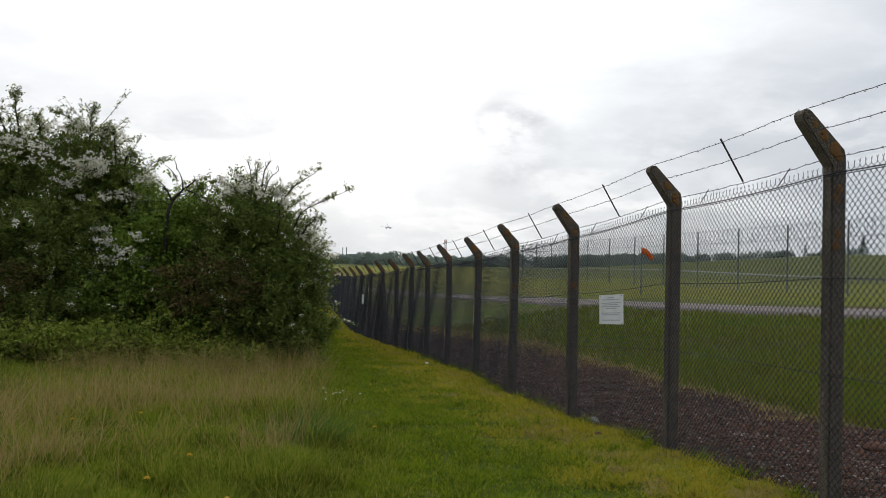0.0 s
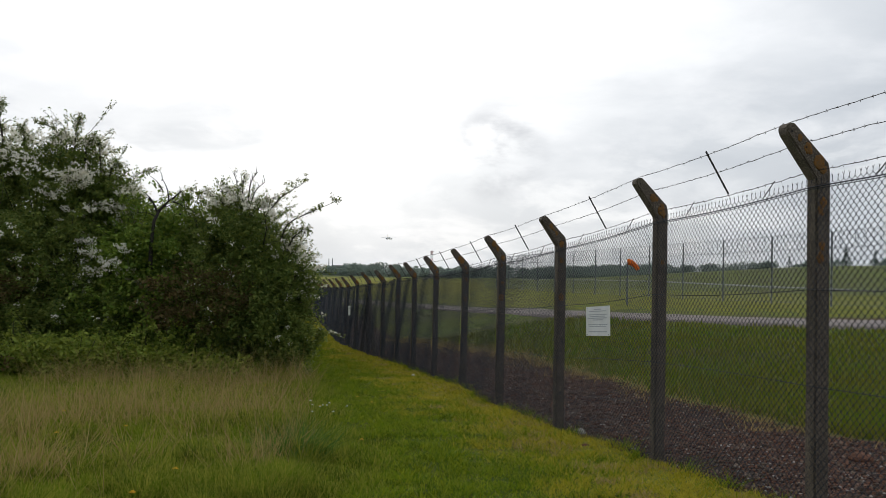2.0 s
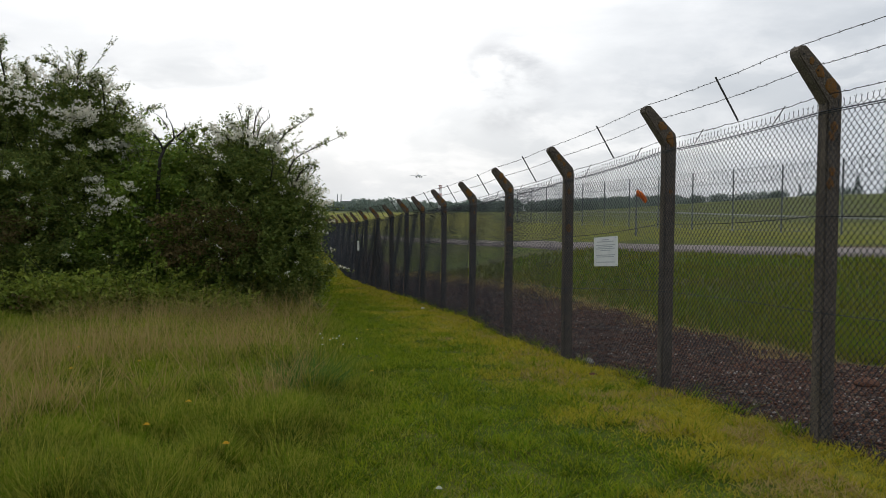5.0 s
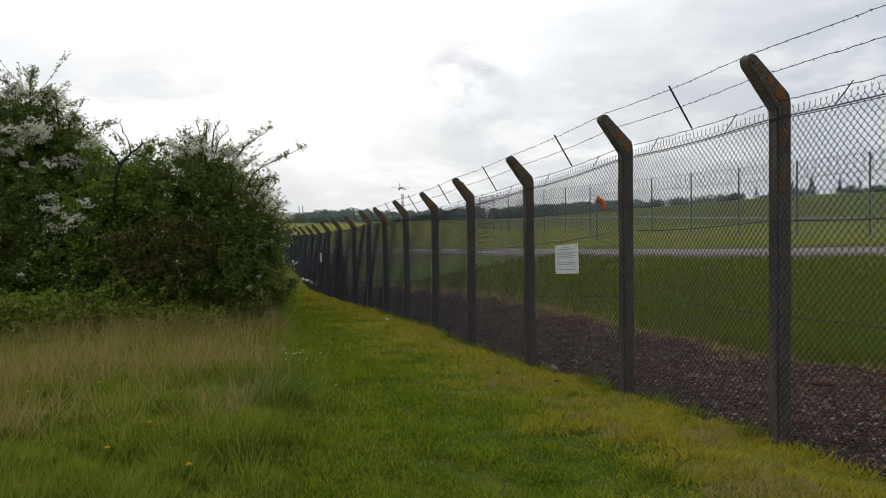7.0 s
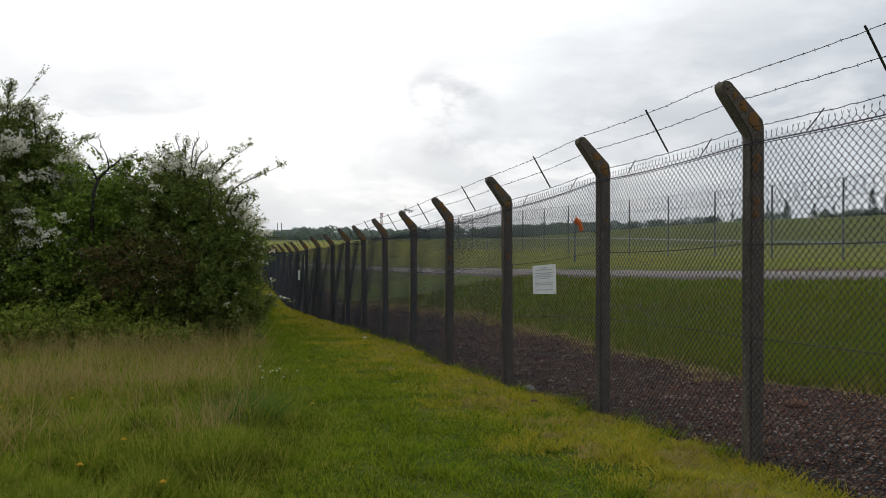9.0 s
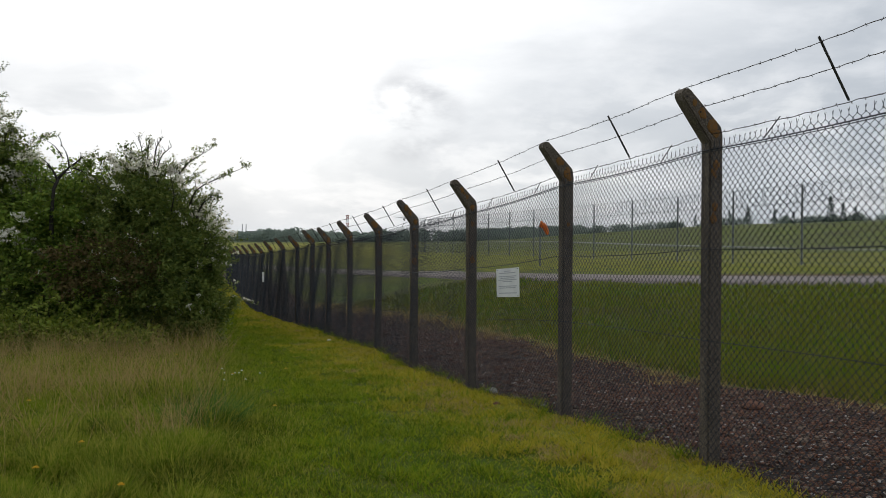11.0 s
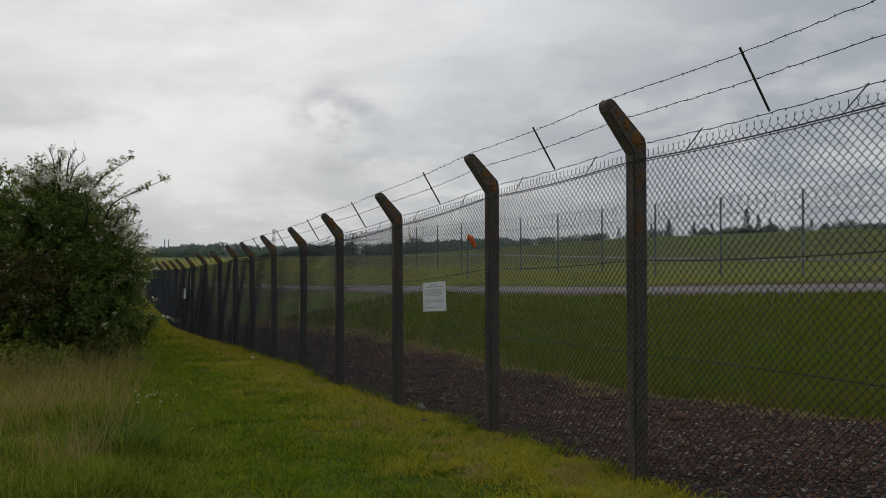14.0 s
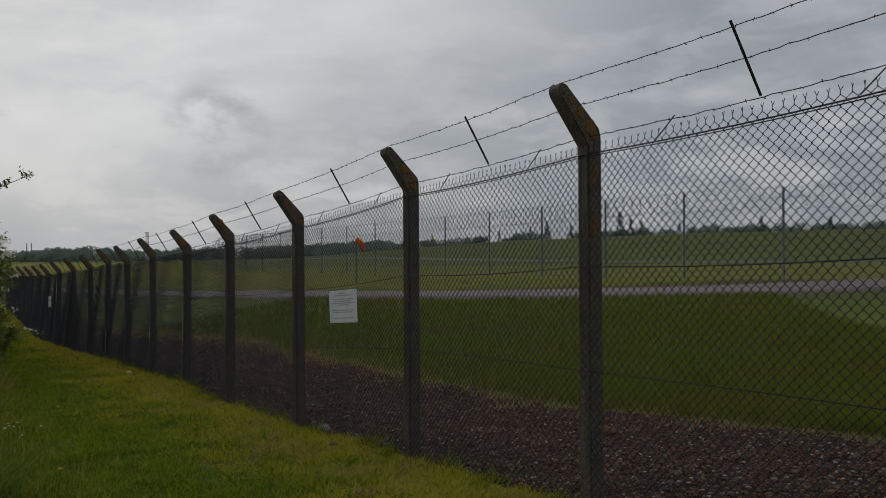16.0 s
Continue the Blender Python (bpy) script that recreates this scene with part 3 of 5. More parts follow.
for i in range(len(LINE) - 1):
    a, b = panel_points(i)
    fa, fb = FEET[i] + 0.02, FEET[i + 1] + 0.02
    flat = Vector((b.x - a.x, b.y - a.y, 0))
    length = flat.length
    half = WEFT / 2
    count = int(length / half)
    nrm = np.array([-flat.y, flat.x, 0.0]) / length
    pa, pb = np.array(a), np.array(b)
    starts, ends = [], []
    levels = int(2.35 / (RISE_MESH / 2))
    k = np.arange(count)[:, None]
    lv = np.arange(levels)[None, :]

    def place(col, level, bulge):
        s = col * half / length
        top = pa[2] + (pb[2] - pa[2]) * s
        low = fa + (fb - fa) * s
        z = top - 0.115 - level * RISE_MESH / 2
        sag = 0.012 * np.sin(s * 9.0 + z * 3.1 + i)
        p = pa[None, None, :] + (pb - pa)[None, None, :] * s[..., None]
        p = p + nrm * (sag + bulge)[..., None]
        p[..., 2] = np.maximum(z, low - 0.04)
        return p, z > low

    # each wire zigzags down between two columns; neighbours hook where they meet
    c0 = k + np.where((k + lv) % 2 == 0, 0.0, 1.0)
    c1 = k + np.where((k + lv) % 2 == 0, 1.0, 0.0)
    bul0 = np.where((k + lv) % 2 == 0, -0.006, 0.006) + 0.0 * k
    bul1 = -bul0
    p0, ok = place(c0, lv + 0.0 * k, bul0)
    p1, _ = place(c1, lv + 1 + 0.0 * k, bul1)
    keep = ok.ravel()
    starts.append(p0.reshape(-1, 3)[keep])
    ends.append(p1.reshape(-1, 3)[keep])
    # twisted ends along the top
    cols = np.arange(0, count, 2)[:, None] + 0.0
    q0, _ = place(cols, cols * 0, cols * 0)
    q1, _ = place(cols, cols * 0 - 0.55, cols * 0)
    q0, q1 = q0.reshape(-1, 3), q1.reshape(-1, 3)
    tang = np.array(flat) / length
    prng = np.random.RandomState(40 + i)
    for sgn in (-1, 1):
        starts.append(q1)
        ends.append(q1 + tang * (sgn * 0.009) + np.array([0, 0, 0.02]) + prng.normal(0, 0.003, q1.shape))
    starts.append(q0)
    ends.append(q1)
    data = rods("mesh_panel", np.concatenate(starts), np.concatenate(ends), (0.0019, 0.0019, 0.0019, 0.0020, 0.0022, 0.0024, 0.0025, 0.0026)[i] if i < 8 else 0.0028, 3)
    finish("mesh_panel", data, WIRE, fence, "dark woven wire netting")
    # straining wires: two near the top, one half-way, one low
    for drop, r in ((0.135, 0.0040), (0.148, 0.0028), (0.80, 0.0030), (1.42, 0.0028)):
        pts = []
        for q in range(9):
            s = q / 8
            p = a.lerp(b, s)
            p.z = a.z + (b.z - a.z) * s - drop - 0.02 * math.sin(math.pi * s) * (1 if drop < 1 else -0.5)
            pts.append(p + Vector(nrm) * 0.004)
        part("straining_wire", tube(bmesh.new(), pts, [r] * len(pts), 4), WIRE, fence)
    # three barbed strands
    da, db = along(i), along(i + 1)
    oa, ob_ = Vector((-da.y, da.x, 0)), Vector((-db.y, db.x, 0))
    A, B = Vector(LINE[i]), Vector(LINE[i + 1])
    brng = np.random.RandomState(300 + i)
    strands = []
    for off, z in ((0.05, -0.03), (0.13, 0.15), (0.235, 0.275)):
        pa_, pb_ = A + oa * off + Vector((0, 0, z)), B + ob_ * off + Vector((0, 0, z))
        n = int(length / 0.05)
        pts = [pa_.lerp(pb_, q / n) - Vector((0, 0, 0.02 * math.sin(math.pi * q / n))) for q in range(n + 1)]
        pts = np.array([tuple(p) for p in pts]) + brng.normal(0, 0.0018, (n + 1, 3))
        strands.append((pa_, pb_))
        s0, s1, rr = [pts[:-1]], [pts[1:]], [np.full(n, 0.0027)]
        barbs = pts[1:-1:2] if i < 10 else pts[1:-1:3]
        for way in range(4):
            dv = brng.normal(0, 1, barbs.shape)
            dv -= tang * (dv @ tang)[:, None] * 0.7
            dv /= np.linalg.norm(dv, axis=1)[:, None]
            s0.append(barbs)
            s1.append(barbs + dv * 0.011)
            rr.append(np.full(len(barbs), 0.0014))
        data = rods("barbed_strand", np.concatenate(s0), np.concatenate(s1), np.concatenate(rr), 3)
        finish("barbed_strand", data, BARB, fence, "rusty barbed wire strand")
    # a dropper bar in the middle of each bay ties the strands together
    lo, hi = strands[0][0].lerp(strands[0][1], 0.455), strands[2][0].lerp(strands[2][1], 0.455)
    bm = bmesh.new()
    m = look(tuple((lo + hi) / 2), tuple(hi + (hi - lo) * 0.05))
    box(bm, (0.010, 0.004, (hi - lo).length * 1.06), m)
    box(bm, (0.004, 0.014, (hi - lo).length * 1.06), m @ Matrix.Translation((0.008, 0.006, 0)))
    part("dropper_bar", bm, IRON, fence, "dark punched iron dropper bar")
    for s in (0.24, 0.74):
        t0 = strands[0][0].lerp(strands[0][1], s - 0.055)
        t1 = a.lerp(b, s)
        t1.z = a.z + (b.z - a.z) * s - 0.14
        bm = bmesh.new()
        box(bm, (0.008, 0.003, (t0 - t1).length), look(tuple((t0 + t1) / 2), tuple(t0)))
        part("stay_clip", bm, GALV, fence, "short steel stay")

# ---- notices on the fence ----
def notice(i, s, drop, wide, high, lean):
    a, b = panel_points(i)
    p = a.lerp(b, s)
    p.z = LINE[i][2] + (LINE[i + 1][2] - LINE[i][2]) * s - drop
    d = (b - a)
    d.z = 0
    d.normalize()
    out = Vector((-d.y, d.x, 0))
    m = Matrix.Translation(p + out * 0.022) @ Matrix(((-d.x, 0, out.x, 0), (-d.y, 0, out.y, 0), (0, 1, 0, 0), (0, 0, 0, 1))) @ pose(0, 0, 0, 0, 0, lean)
    root = thing("notice_board", "white rectangular notice with grey print wired to the fence", "sign", "notices on the fence")
    root.matrix_basis = m
    part("board", box(bmesh.new(), (wide, high, 0.004), Matrix(), 0.001), NOTICE, root)
    rr = random.Random(i)
    rows = ((0.40, 0.30), (0.335, 0.72), (0.22, 0.78), (0.16, 0.62), (0.10, 0.80), (0.04, 0.42), (-0.12, 0.80), (-0.18, 0.70), (-0.36, 0.78))
    for v, width in rows:
        part("print_line", box(bmesh.new(), (wide * width, high * 0.028, 0.001), pose(0, v * high, 0.0035)), INK, root)
    for sx in (-1, 1):
        for sy in (-1, 1):
            bm = bmesh.new()
            bmesh.ops.create_cone(bm, cap_ends=True, segments=6, radius1=0.004, radius2=0.003, depth=0.008, matrix=pose(sx * wide * 0.45, sy * high * 0.46, 0.004))
            part("tie", bm, IRON, root)


notice(4, 0.480, 1.015, 0.591, 0.310, 4.0)
notice(13, 0.55, 0.95, 0.60, 0.34, 2.5)

# ---- the second fence, across the perimeter road ----
inner = thing("steel_security_fence", "grey steel mesh security fence topped with coiled razor wire", "fence")
far_posts = [(22.0 - 0.204 * 4.9 * k, 32.0 + 4.9 * k) for k in range(-2, 15)]
TALL = 3.75
for x, y in far_posts:
    g = ground_z(x, y)
    bm = bmesh.new()
    tube(bm, [(x, y, g - 0.1), (x, y, g + TALL)], [0.045, 0.045], 6)
    part("steel_post", bm, GALV, inner)
for k, ((x0, y0), (x1, y1)) in enumerate(zip(far_posts, far_posts[1:])):
    g0, g1 = ground_z(x0, y0), ground_z(x1, y1)
    a, b = np.array([x0, y0, g0]), np.array([x1, y1, g1])
    s0, s1, rr = [], [], []
    for z in (0.1, 0.9, 1.9, 2.9, 3.35, 3.72):
        s0.append(a + [0, 0, z]); s1.append(b + [0, 0, z]); rr.append(0.006)
    n = 34
    for q in range(-22, n):
        for way in (0, 1):
            u0, u1 = q / n, (q + 22) / n
            z0, z1 = 0.1, 2.9
            if u0 < 0:
                z0, u0 = z0 + (z1 - z0) * (-u0) / (u1 - u0), 0.0
            if u1 > 1:
                z1, u1 = z0 + (z1 - z0) * (1 - u0) / (u1 - u0), 1.0
            if way:
                u0, u1 = 1 - u0, 1 - u1
            s0.append(a + (b - a) * u0 + [0, 0, z0]); s1.append(a + (b - a) * u1 + [0, 0, z1]); rr.append(0.0028)
    finish("mesh_panel", rods("mesh_panel", s0, s1, rr, 3), GALV, inner)
    turns, per = 9, 14
    ang = np.arange(turns * per + 1) * 2 * math.pi / per
    u = np.linspace(0, 1, len(ang))[:, None]
    d = (b - a) / np.linalg.norm(b - a)
    side = np.array([-d[1], d[0], 0])
    helix = a + (b - a) * u + np.array([0, 0, TALL - 0.40]) + 0.43 * (np.cos(ang)[:, None] * side + np.sin(ang)[:, None] * [0, 0, 1])
    finish("razor_coil", rods("razor_coil", helix[:-1], helix[1:], 0.011, 3), GALV, inner, "coil of razor wire")

# ---- trees and thickets ----
def leaf_faces(centres, size, nrng, flat=0.35, corners=4):
    """One folded leaf at each centre: a kite of four corners, or a small three-cornered one."""
    n = len(centres)
    way = nrng.normal(0, 1, (n, 3))
    way[:, 2] *= flat + 0.3
    way /= np.linalg.norm(way, axis=1)[:, None]
    side = np.cross(way, nrng.normal(0, 1, (n, 3)) * [0.6, 0.6, 0.2] + [0, 0, 0.8])
    side /= np.linalg.norm(side, axis=1)[:, None] + 1e-9
    long = (size * nrng.uniform(0.6, 1.25, n))[:, None]
    droop = np.array([0, 0, -0.12])
    if corners == 3:
        return np.stack([centres + side * long * 0.36, centres + way * long + droop * long, centres - side * long * 0.36], 1)
    return np.stack([centres, centres + way * long * 0.45 + side * long * 0.3, centres + way * long + droop * long, centres + way * long * 0.45 - side * long * 0.3], 1)


def crown_points(blobs, clumps, leaves, nrng, tight=0.15, shell=0.7):
    """Points in clumps spread over and through rough ellipsoids (x, y, z, rx, ry, rz)."""
    blobs = np.array(blobs, float)
    size = (blobs[:, 3] * blobs[:, 4] * blobs[:, 5]) ** (2 / 3)
    pick = nrng.choice(len(blobs), clumps, p=size / size.sum())
    d = nrng.normal(0, 1, (clumps, 3))
    d /= np.linalg.norm(d, axis=1)[:, None]
    wob = np.array([noise.noise(Vector(v * 2.1) + Vector((p * 3.7, 0, 0))) for v, p in zip(d, pick)])
    r = (1 - shell * nrng.uniform(0, 1, clumps) ** 2) * (1 + 0.38 * wob)
    centres = blobs[pick, :3] + d * r[:, None] * blobs[pick, 3:]
    pts = np.repeat(centres, leaves, 0)
    pts = pts + np.clip(nrng.normal(0, tight, pts.shape), -1.7 * tight, 1.7 * tight) * np.repeat(nrng.uniform(0.5, 1.5, clumps), leaves)[:, None] * [1, 1, 0.7]
    return pts, centres, d


def twig(bm, start, end, bend, r0, steps=6, sides=4):
    """A bent tapering branch; gives back its points."""
    s, e = Vector(start), Vector(end)
    pts = []
    for k in range(steps + 1):
        u = k / steps
        p = s.lerp(e, u) + Vector(bend) * math.sin(math.pi * u)
        p += Vector((noise.noise(p * 2.3), noise.noise(p * 2.3 + Vector((9, 2, 4))), noise.noise(p * 2.3 + Vector((3, 7, 1))))) * 0.10 * (e - s).length * 0.5
        pts.append(p)
    tube(bm, pts, [r0 * (1 - 0.8 * k / steps) for k in range(steps + 1)], sides)
    return pts


def outside(p, blobs, grow=0.93):
    """Which points lie in none of the rough ellipsoids."""
    free = np.ones(len(p), bool)
    for x, y, z, rx, ry, rz in blobs:
        free &= (((p - [x, y, z]) / (np.array([rx, ry, rz]) * grow)) ** 2).sum(1) > 1
    return free


def flower_heads(spots, nrng, count=8, spread=0.03):
    """Domed heads of small petals, one at each spot."""
    p = np.repeat(spots, count, 0)
    off = nrng.normal(0, 1, p.shape) * spread * [1, 1, 0.7]
    return leaf_faces(p + off, 0.056, nrng, 0.6, 3)


def shrub(name, label, category, foot, blobs, clumps, per, leaf, mat, seed, sprays=(), bloom=0.0, bloom_zone=None, extra=None, tight=0.12, spray_leaf=22, woody=True, corners=4, wild=1.0):
    blobs = [(a, b, c, d * 0.9, e * 0.9, f * 0.9) for a, b, c, d, e, f in blobs]
    nrng = np.random.RandomState(seed)
    root = thing(name, label, category)
    pts, centres, d = crown_points(blobs, clumps, per, nrng, tight)
    keep = pts[:, 2] > np.array([ground_z(p[0], p[1]) for p in pts]) + 0.03
    faces = [leaf_faces(pts[keep], leaf, nrng, corners=corners)]
    # shoots stand out of the crown and break its outline: a bowed twig with leaves at its nodes
    base, tipp = [], []
    for bx, by, bz, rx, ry, rz in blobs:
        n = int(34 * (rx * ry * rz) ** (2 / 3)) + 8
        for _ in range(n):
            v = nrng.normal(0, 1, 3)
            v[2] = abs(v[2]) * 1.1 - 0.25
            v /= np.linalg.norm(v)
            c = np.array([bx, by, bz]) + v * [rx, ry, rz] * nrng.uniform(0.80, 0.95)
            long = nrng.uniform(0.2, 0.5) + wild * 0.45 * max(0.0, v[2]) * nrng.uniform(0, 1) ** 2
            base.append(c)
            tipp.append(c + (v * 0.7 + [nrng.normal(0, 0.4), nrng.normal(0, 0.4), 0.35]) * long)
    base, tipp = np.array(base), np.array(tipp)
    rise = ground_z(*foot) + 0.5
    up_ok = (tipp[:, 2] > rise) & outside(tipp, blobs)
    base, tipp = base[up_ok], tipp[up_ok]
    bow = nrng.normal(0, 0.05, base.shape) + [0, 0, 0.04]
    middle = (base + tipp) / 2 + bow
    side_from = base + (tipp - base) * nrng.uniform(0.3, 0.8, (len(base), 1)) + bow * 0.8
    side_to = side_from + (tipp - base) * 0.3 + nrng.normal(0, 0.11, base.shape)
    wood_a, wood_b = np.concatenate([base, middle, side_from]), np.concatenate([middle, tipp, side_to])
    tagged(finish("shoot_mass", rods("shoot_mass", wood_a, wood_b, np.repeat([0.0065, 0.0045, 0.004], len(base)), 3), BARK, root), kind="stuff")
    nodes = []
    for u in np.linspace(0.1, 1.0, 8):
        on = base + (middle - base) * u * 2 if u < 0.5 else middle + (tipp - middle) * (u * 2 - 1)
        nodes.append(on)
    nodes += [side_from + (side_to - side_from) * u for u in (0.35, 0.7, 1.0)]
    nodes = np.concatenate(nodes)
    leafy_nodes = np.repeat(nodes, 5, 0)
    faces.append(leaf_faces(leafy_nodes + nrng.normal(0, 0.026, leafy_nodes.shape), leaf * 0.8, nrng, corners=corners))
    # trunk and limbs into the crown
    bm = bmesh.new()
    gx, gy = foot
    g = ground_z(gx, gy)
    tube(bm, [(gx, gy, g - 0.1), (gx + 0.08, gy, g + 0.6), (gx - 0.05, gy + 0.1, g + 1.3)], [0.13, 0.1, 0.08], 8)
    if woody:
        part("trunk", bm, BARK, root, soft=True)
    else:
        bm.free()
    twigs = bmesh.new()
    for bx, by, bz, rx, ry, rz in blobs:
        for q in range(3 if woody else 0):
            wood = bmesh.new()
            e = (bx + nrng.uniform(-0.8, 0.8) * rx, by + nrng.uniform(-0.8, 0.8) * ry, bz + nrng.uniform(-0.3, 0.95) * rz)
            twig(wood, (gx + nrng.uniform(-0.3, 0.3), gy, g + nrng.uniform(0.3, 1.3)), e, (nrng.uniform(-0.3, 0.3), 0, 0.2), 0.03, 6, 5)
            part("limb", wood, BARK, root)
    leaf_pts, head_pts = [], []
    for start, end, bend, leafy, bloomy in sprays:
        wood = bmesh.new()
        line = twig(wood, start, end, bend, 0.024, 9, 5)
        part("branch", wood, BARK, root)
        ahead = (line[-1] - line[0]).normalized()
        for k in range(2, 10):
            p = line[k]
            for q in range(3):
                short = 1.0 - 0.06 * k
                tip = p + (Vector(nrng.normal(0, 0.12, 3)) + ahead * nrng.uniform(0.02, 0.16) + Vector((0, 0, 0.05))) * short
                sub = twig(twigs, p, tip, (0, 0, 0.02), 0.007, 3, 3)
                for v in sub[1:]:
                    leaf_pts += [np.array(v) + nrng.normal(0, 0.028, 3) for _ in range(int(spray_leaf * leafy / 3))]
                    if nrng.uniform() < 0.30 * bloomy:
                        head_pts.append(np.array(v) + nrng.normal(0, 0.02, 3) + [0, 0, 0.02])
    if sprays:
        tagged(part("twig_mass", twigs, BARK, root), kind="stuff")
    else:
        twigs.free()
    if leaf_pts:
        faces.append(leaf_faces(np.array(leaf_pts), leaf * 0.75, nrng, corners=corners))
    finish("crown", faces_mesh("crown", np.concatenate(faces)), mat, root)
    if bloom:
        # flower heads lie along the outermost twigs, in drifts
        pool = np.repeat(np.array(blobs), 700, 0)
        v = nrng.normal(0, 1, (len(pool), 3))
        v /= np.linalg.norm(v, axis=1)[:, None]
        wob = np.array([noise.noise(Vector(w * 2.1) + Vector((k // 700 * 3.7, 0, 0))) for k, w in enumerate(v)])
        skin = pool[:, :3] + v * pool[:, 3:] * (1.04 + 0.38 * wob)[:, None]
        good = outside(skin, blobs, 1.0) & (skin[:, 2] > rise + 0.2)
        skin, v = skin[good], v[good]
        drift = np.array([noise.noise(Vector(c * 0.9) + Vector((seed * 1.3, 0, 0))) + 0.7 * noise.noise(Vector(c * 2.6)) for c in skin])
        if bloom_zone is not None:
            drift = drift + np.array([bloom_zone(c) for c in skin])
        chosen = np.where(drift > np.quantile(drift, 1 - bloom))[0]
        run = nrng.normal(0, 1, (len(chosen), 3)) * [1, 1, 0.35] + v[chosen] * 0.5
        run /= np.linalg.norm(run, axis=1)[:, None]
        for q in range(5):
            head_pts += list(skin[chosen] + v[chosen] * 0.06 + run * (0.075 * q) + nrng.normal(0, 0.03, run.shape) + [0, 0, 0.03])
        head_pts += list(nodes[(nrng.uniform(0, 1, len(nodes)) < bloom * 0.8)] + [0, 0, 0.02])
        finish("blossom", faces_mesh("blossom", flower_heads(np.array(head_pts), nrng)), BLOSSOM, root, "clusters of white may blossom")
    if extra is not None:
        p2, _, _ = crown_points(extra, int(clumps * 0.028), per, nrng, tight)
        finish("bronze_foliage", faces_mesh("bronze_foliage", leaf_faces(p2, leaf, nrng)), LEAF_BROWN, root, "bronze-tinted young leaves")
    return root


def spray(x, y, z, dx, dz, leafy=1.0, bloomy=0.6, dy=-0.3, bend=0.2):
    return ((x, y, z), (x + dx, y + dy, z + dz), (-0.15 * dx, 0, bend), leafy, bloomy)


shrub("hawthorn_tree", "large old hawthorn tree covered in white may blossom", "tree", (-9.0, 19.6),
      [(-9.2, 19.6, 2.85, 2.1, 1.7, 1.45), (-8.25, 19.4, 3.45, 0.95, 1.0, 0.9), (-7.45, 19.2, 2.90, 0.80, 0.8, 0.8), (-8.8, 18.6, 1.4, 2.1, 1.5, 1.5), (-11.8, 19.6, 2.6, 2.0, 1.8, 2.2), (-10.0, 19.5, 3.65, 0.8, 0.9, 0.75), (-8.0, 18.2, 0.4, 2.4, 1.2, 1.0)],
      3000, 62, 0.070, LEAF_HAW, 11,
      [spray(-8.2, 19.4, 3.87, 0.25, 0.95, 0.8, 1.2), spray(-8.4, 19.3, 3.97, -0.5, 0.7, 0.6, 0.8), spray(-7.9, 19.3, 3.87, 0.35, 0.45, 0.8, 1.2), spray(-7.3, 19.2, 3.37, 0.35, 0.30, 0.6, 1.0), spray(-7.2, 19.1, 2.97, 0.65, 0.10, 0.7, 1.4), spray(-7.1, 19.1, 2.67, 0.65, -0.25, 0.7, 1.4), spray(-9.8, 19.3, 4.17, 0.1, 0.9, 1.0, 0.8), spray(-10.1, 19.3, 4.17, -0.4, 0.8, 1.0, 0.8), spray(-9.2, 19.2, 3.87, 0.05, 0.6, 0.8, 0.8), spray(-7.5, 19.2, 3.47, 0.05, 0.75, 0.5, 0.8)],
      bloom=0.20, bloom_zone=lambda c: 0.35 * smooth(2.2, 3.4, c[2]), extra=[(-9.6, 17.6, 1.0, 1.6, 0.6, 0.8)], corners=3, tight=0.11, wild=1.6)
shrub("elder_bush", "dense dark green elder bush between the hawthorns", "bush", (-6.1, 18.9),
      [(-6.1, 18.7, 1.5, 1.4, 1.2, 1.35), (-5.5, 19.3, 2.35, 0.8, 0.8, 0.6), (-6.9, 19.2, 2.2, 0.8, 0.7, 0.8), (-6.8, 18.4, 0.5, 1.6, 1.1, 1.0), (-5.2, 18.2, 0.3, 1.5, 1.0, 0.9)],
      1100, 46, 0.095, LEAF_ELDER, 23, [spray(-5.7, 19.2, 2.6, 0.3, 0.45, 0.9, 0.3), spray(-6.5, 19.0, 2.5, -0.2, 0.4, 1.0, 0.2)],
      bloom=0.03, extra=[(-5.0, 17.4, 0.9, 0.8, 0.5, 0.7)])
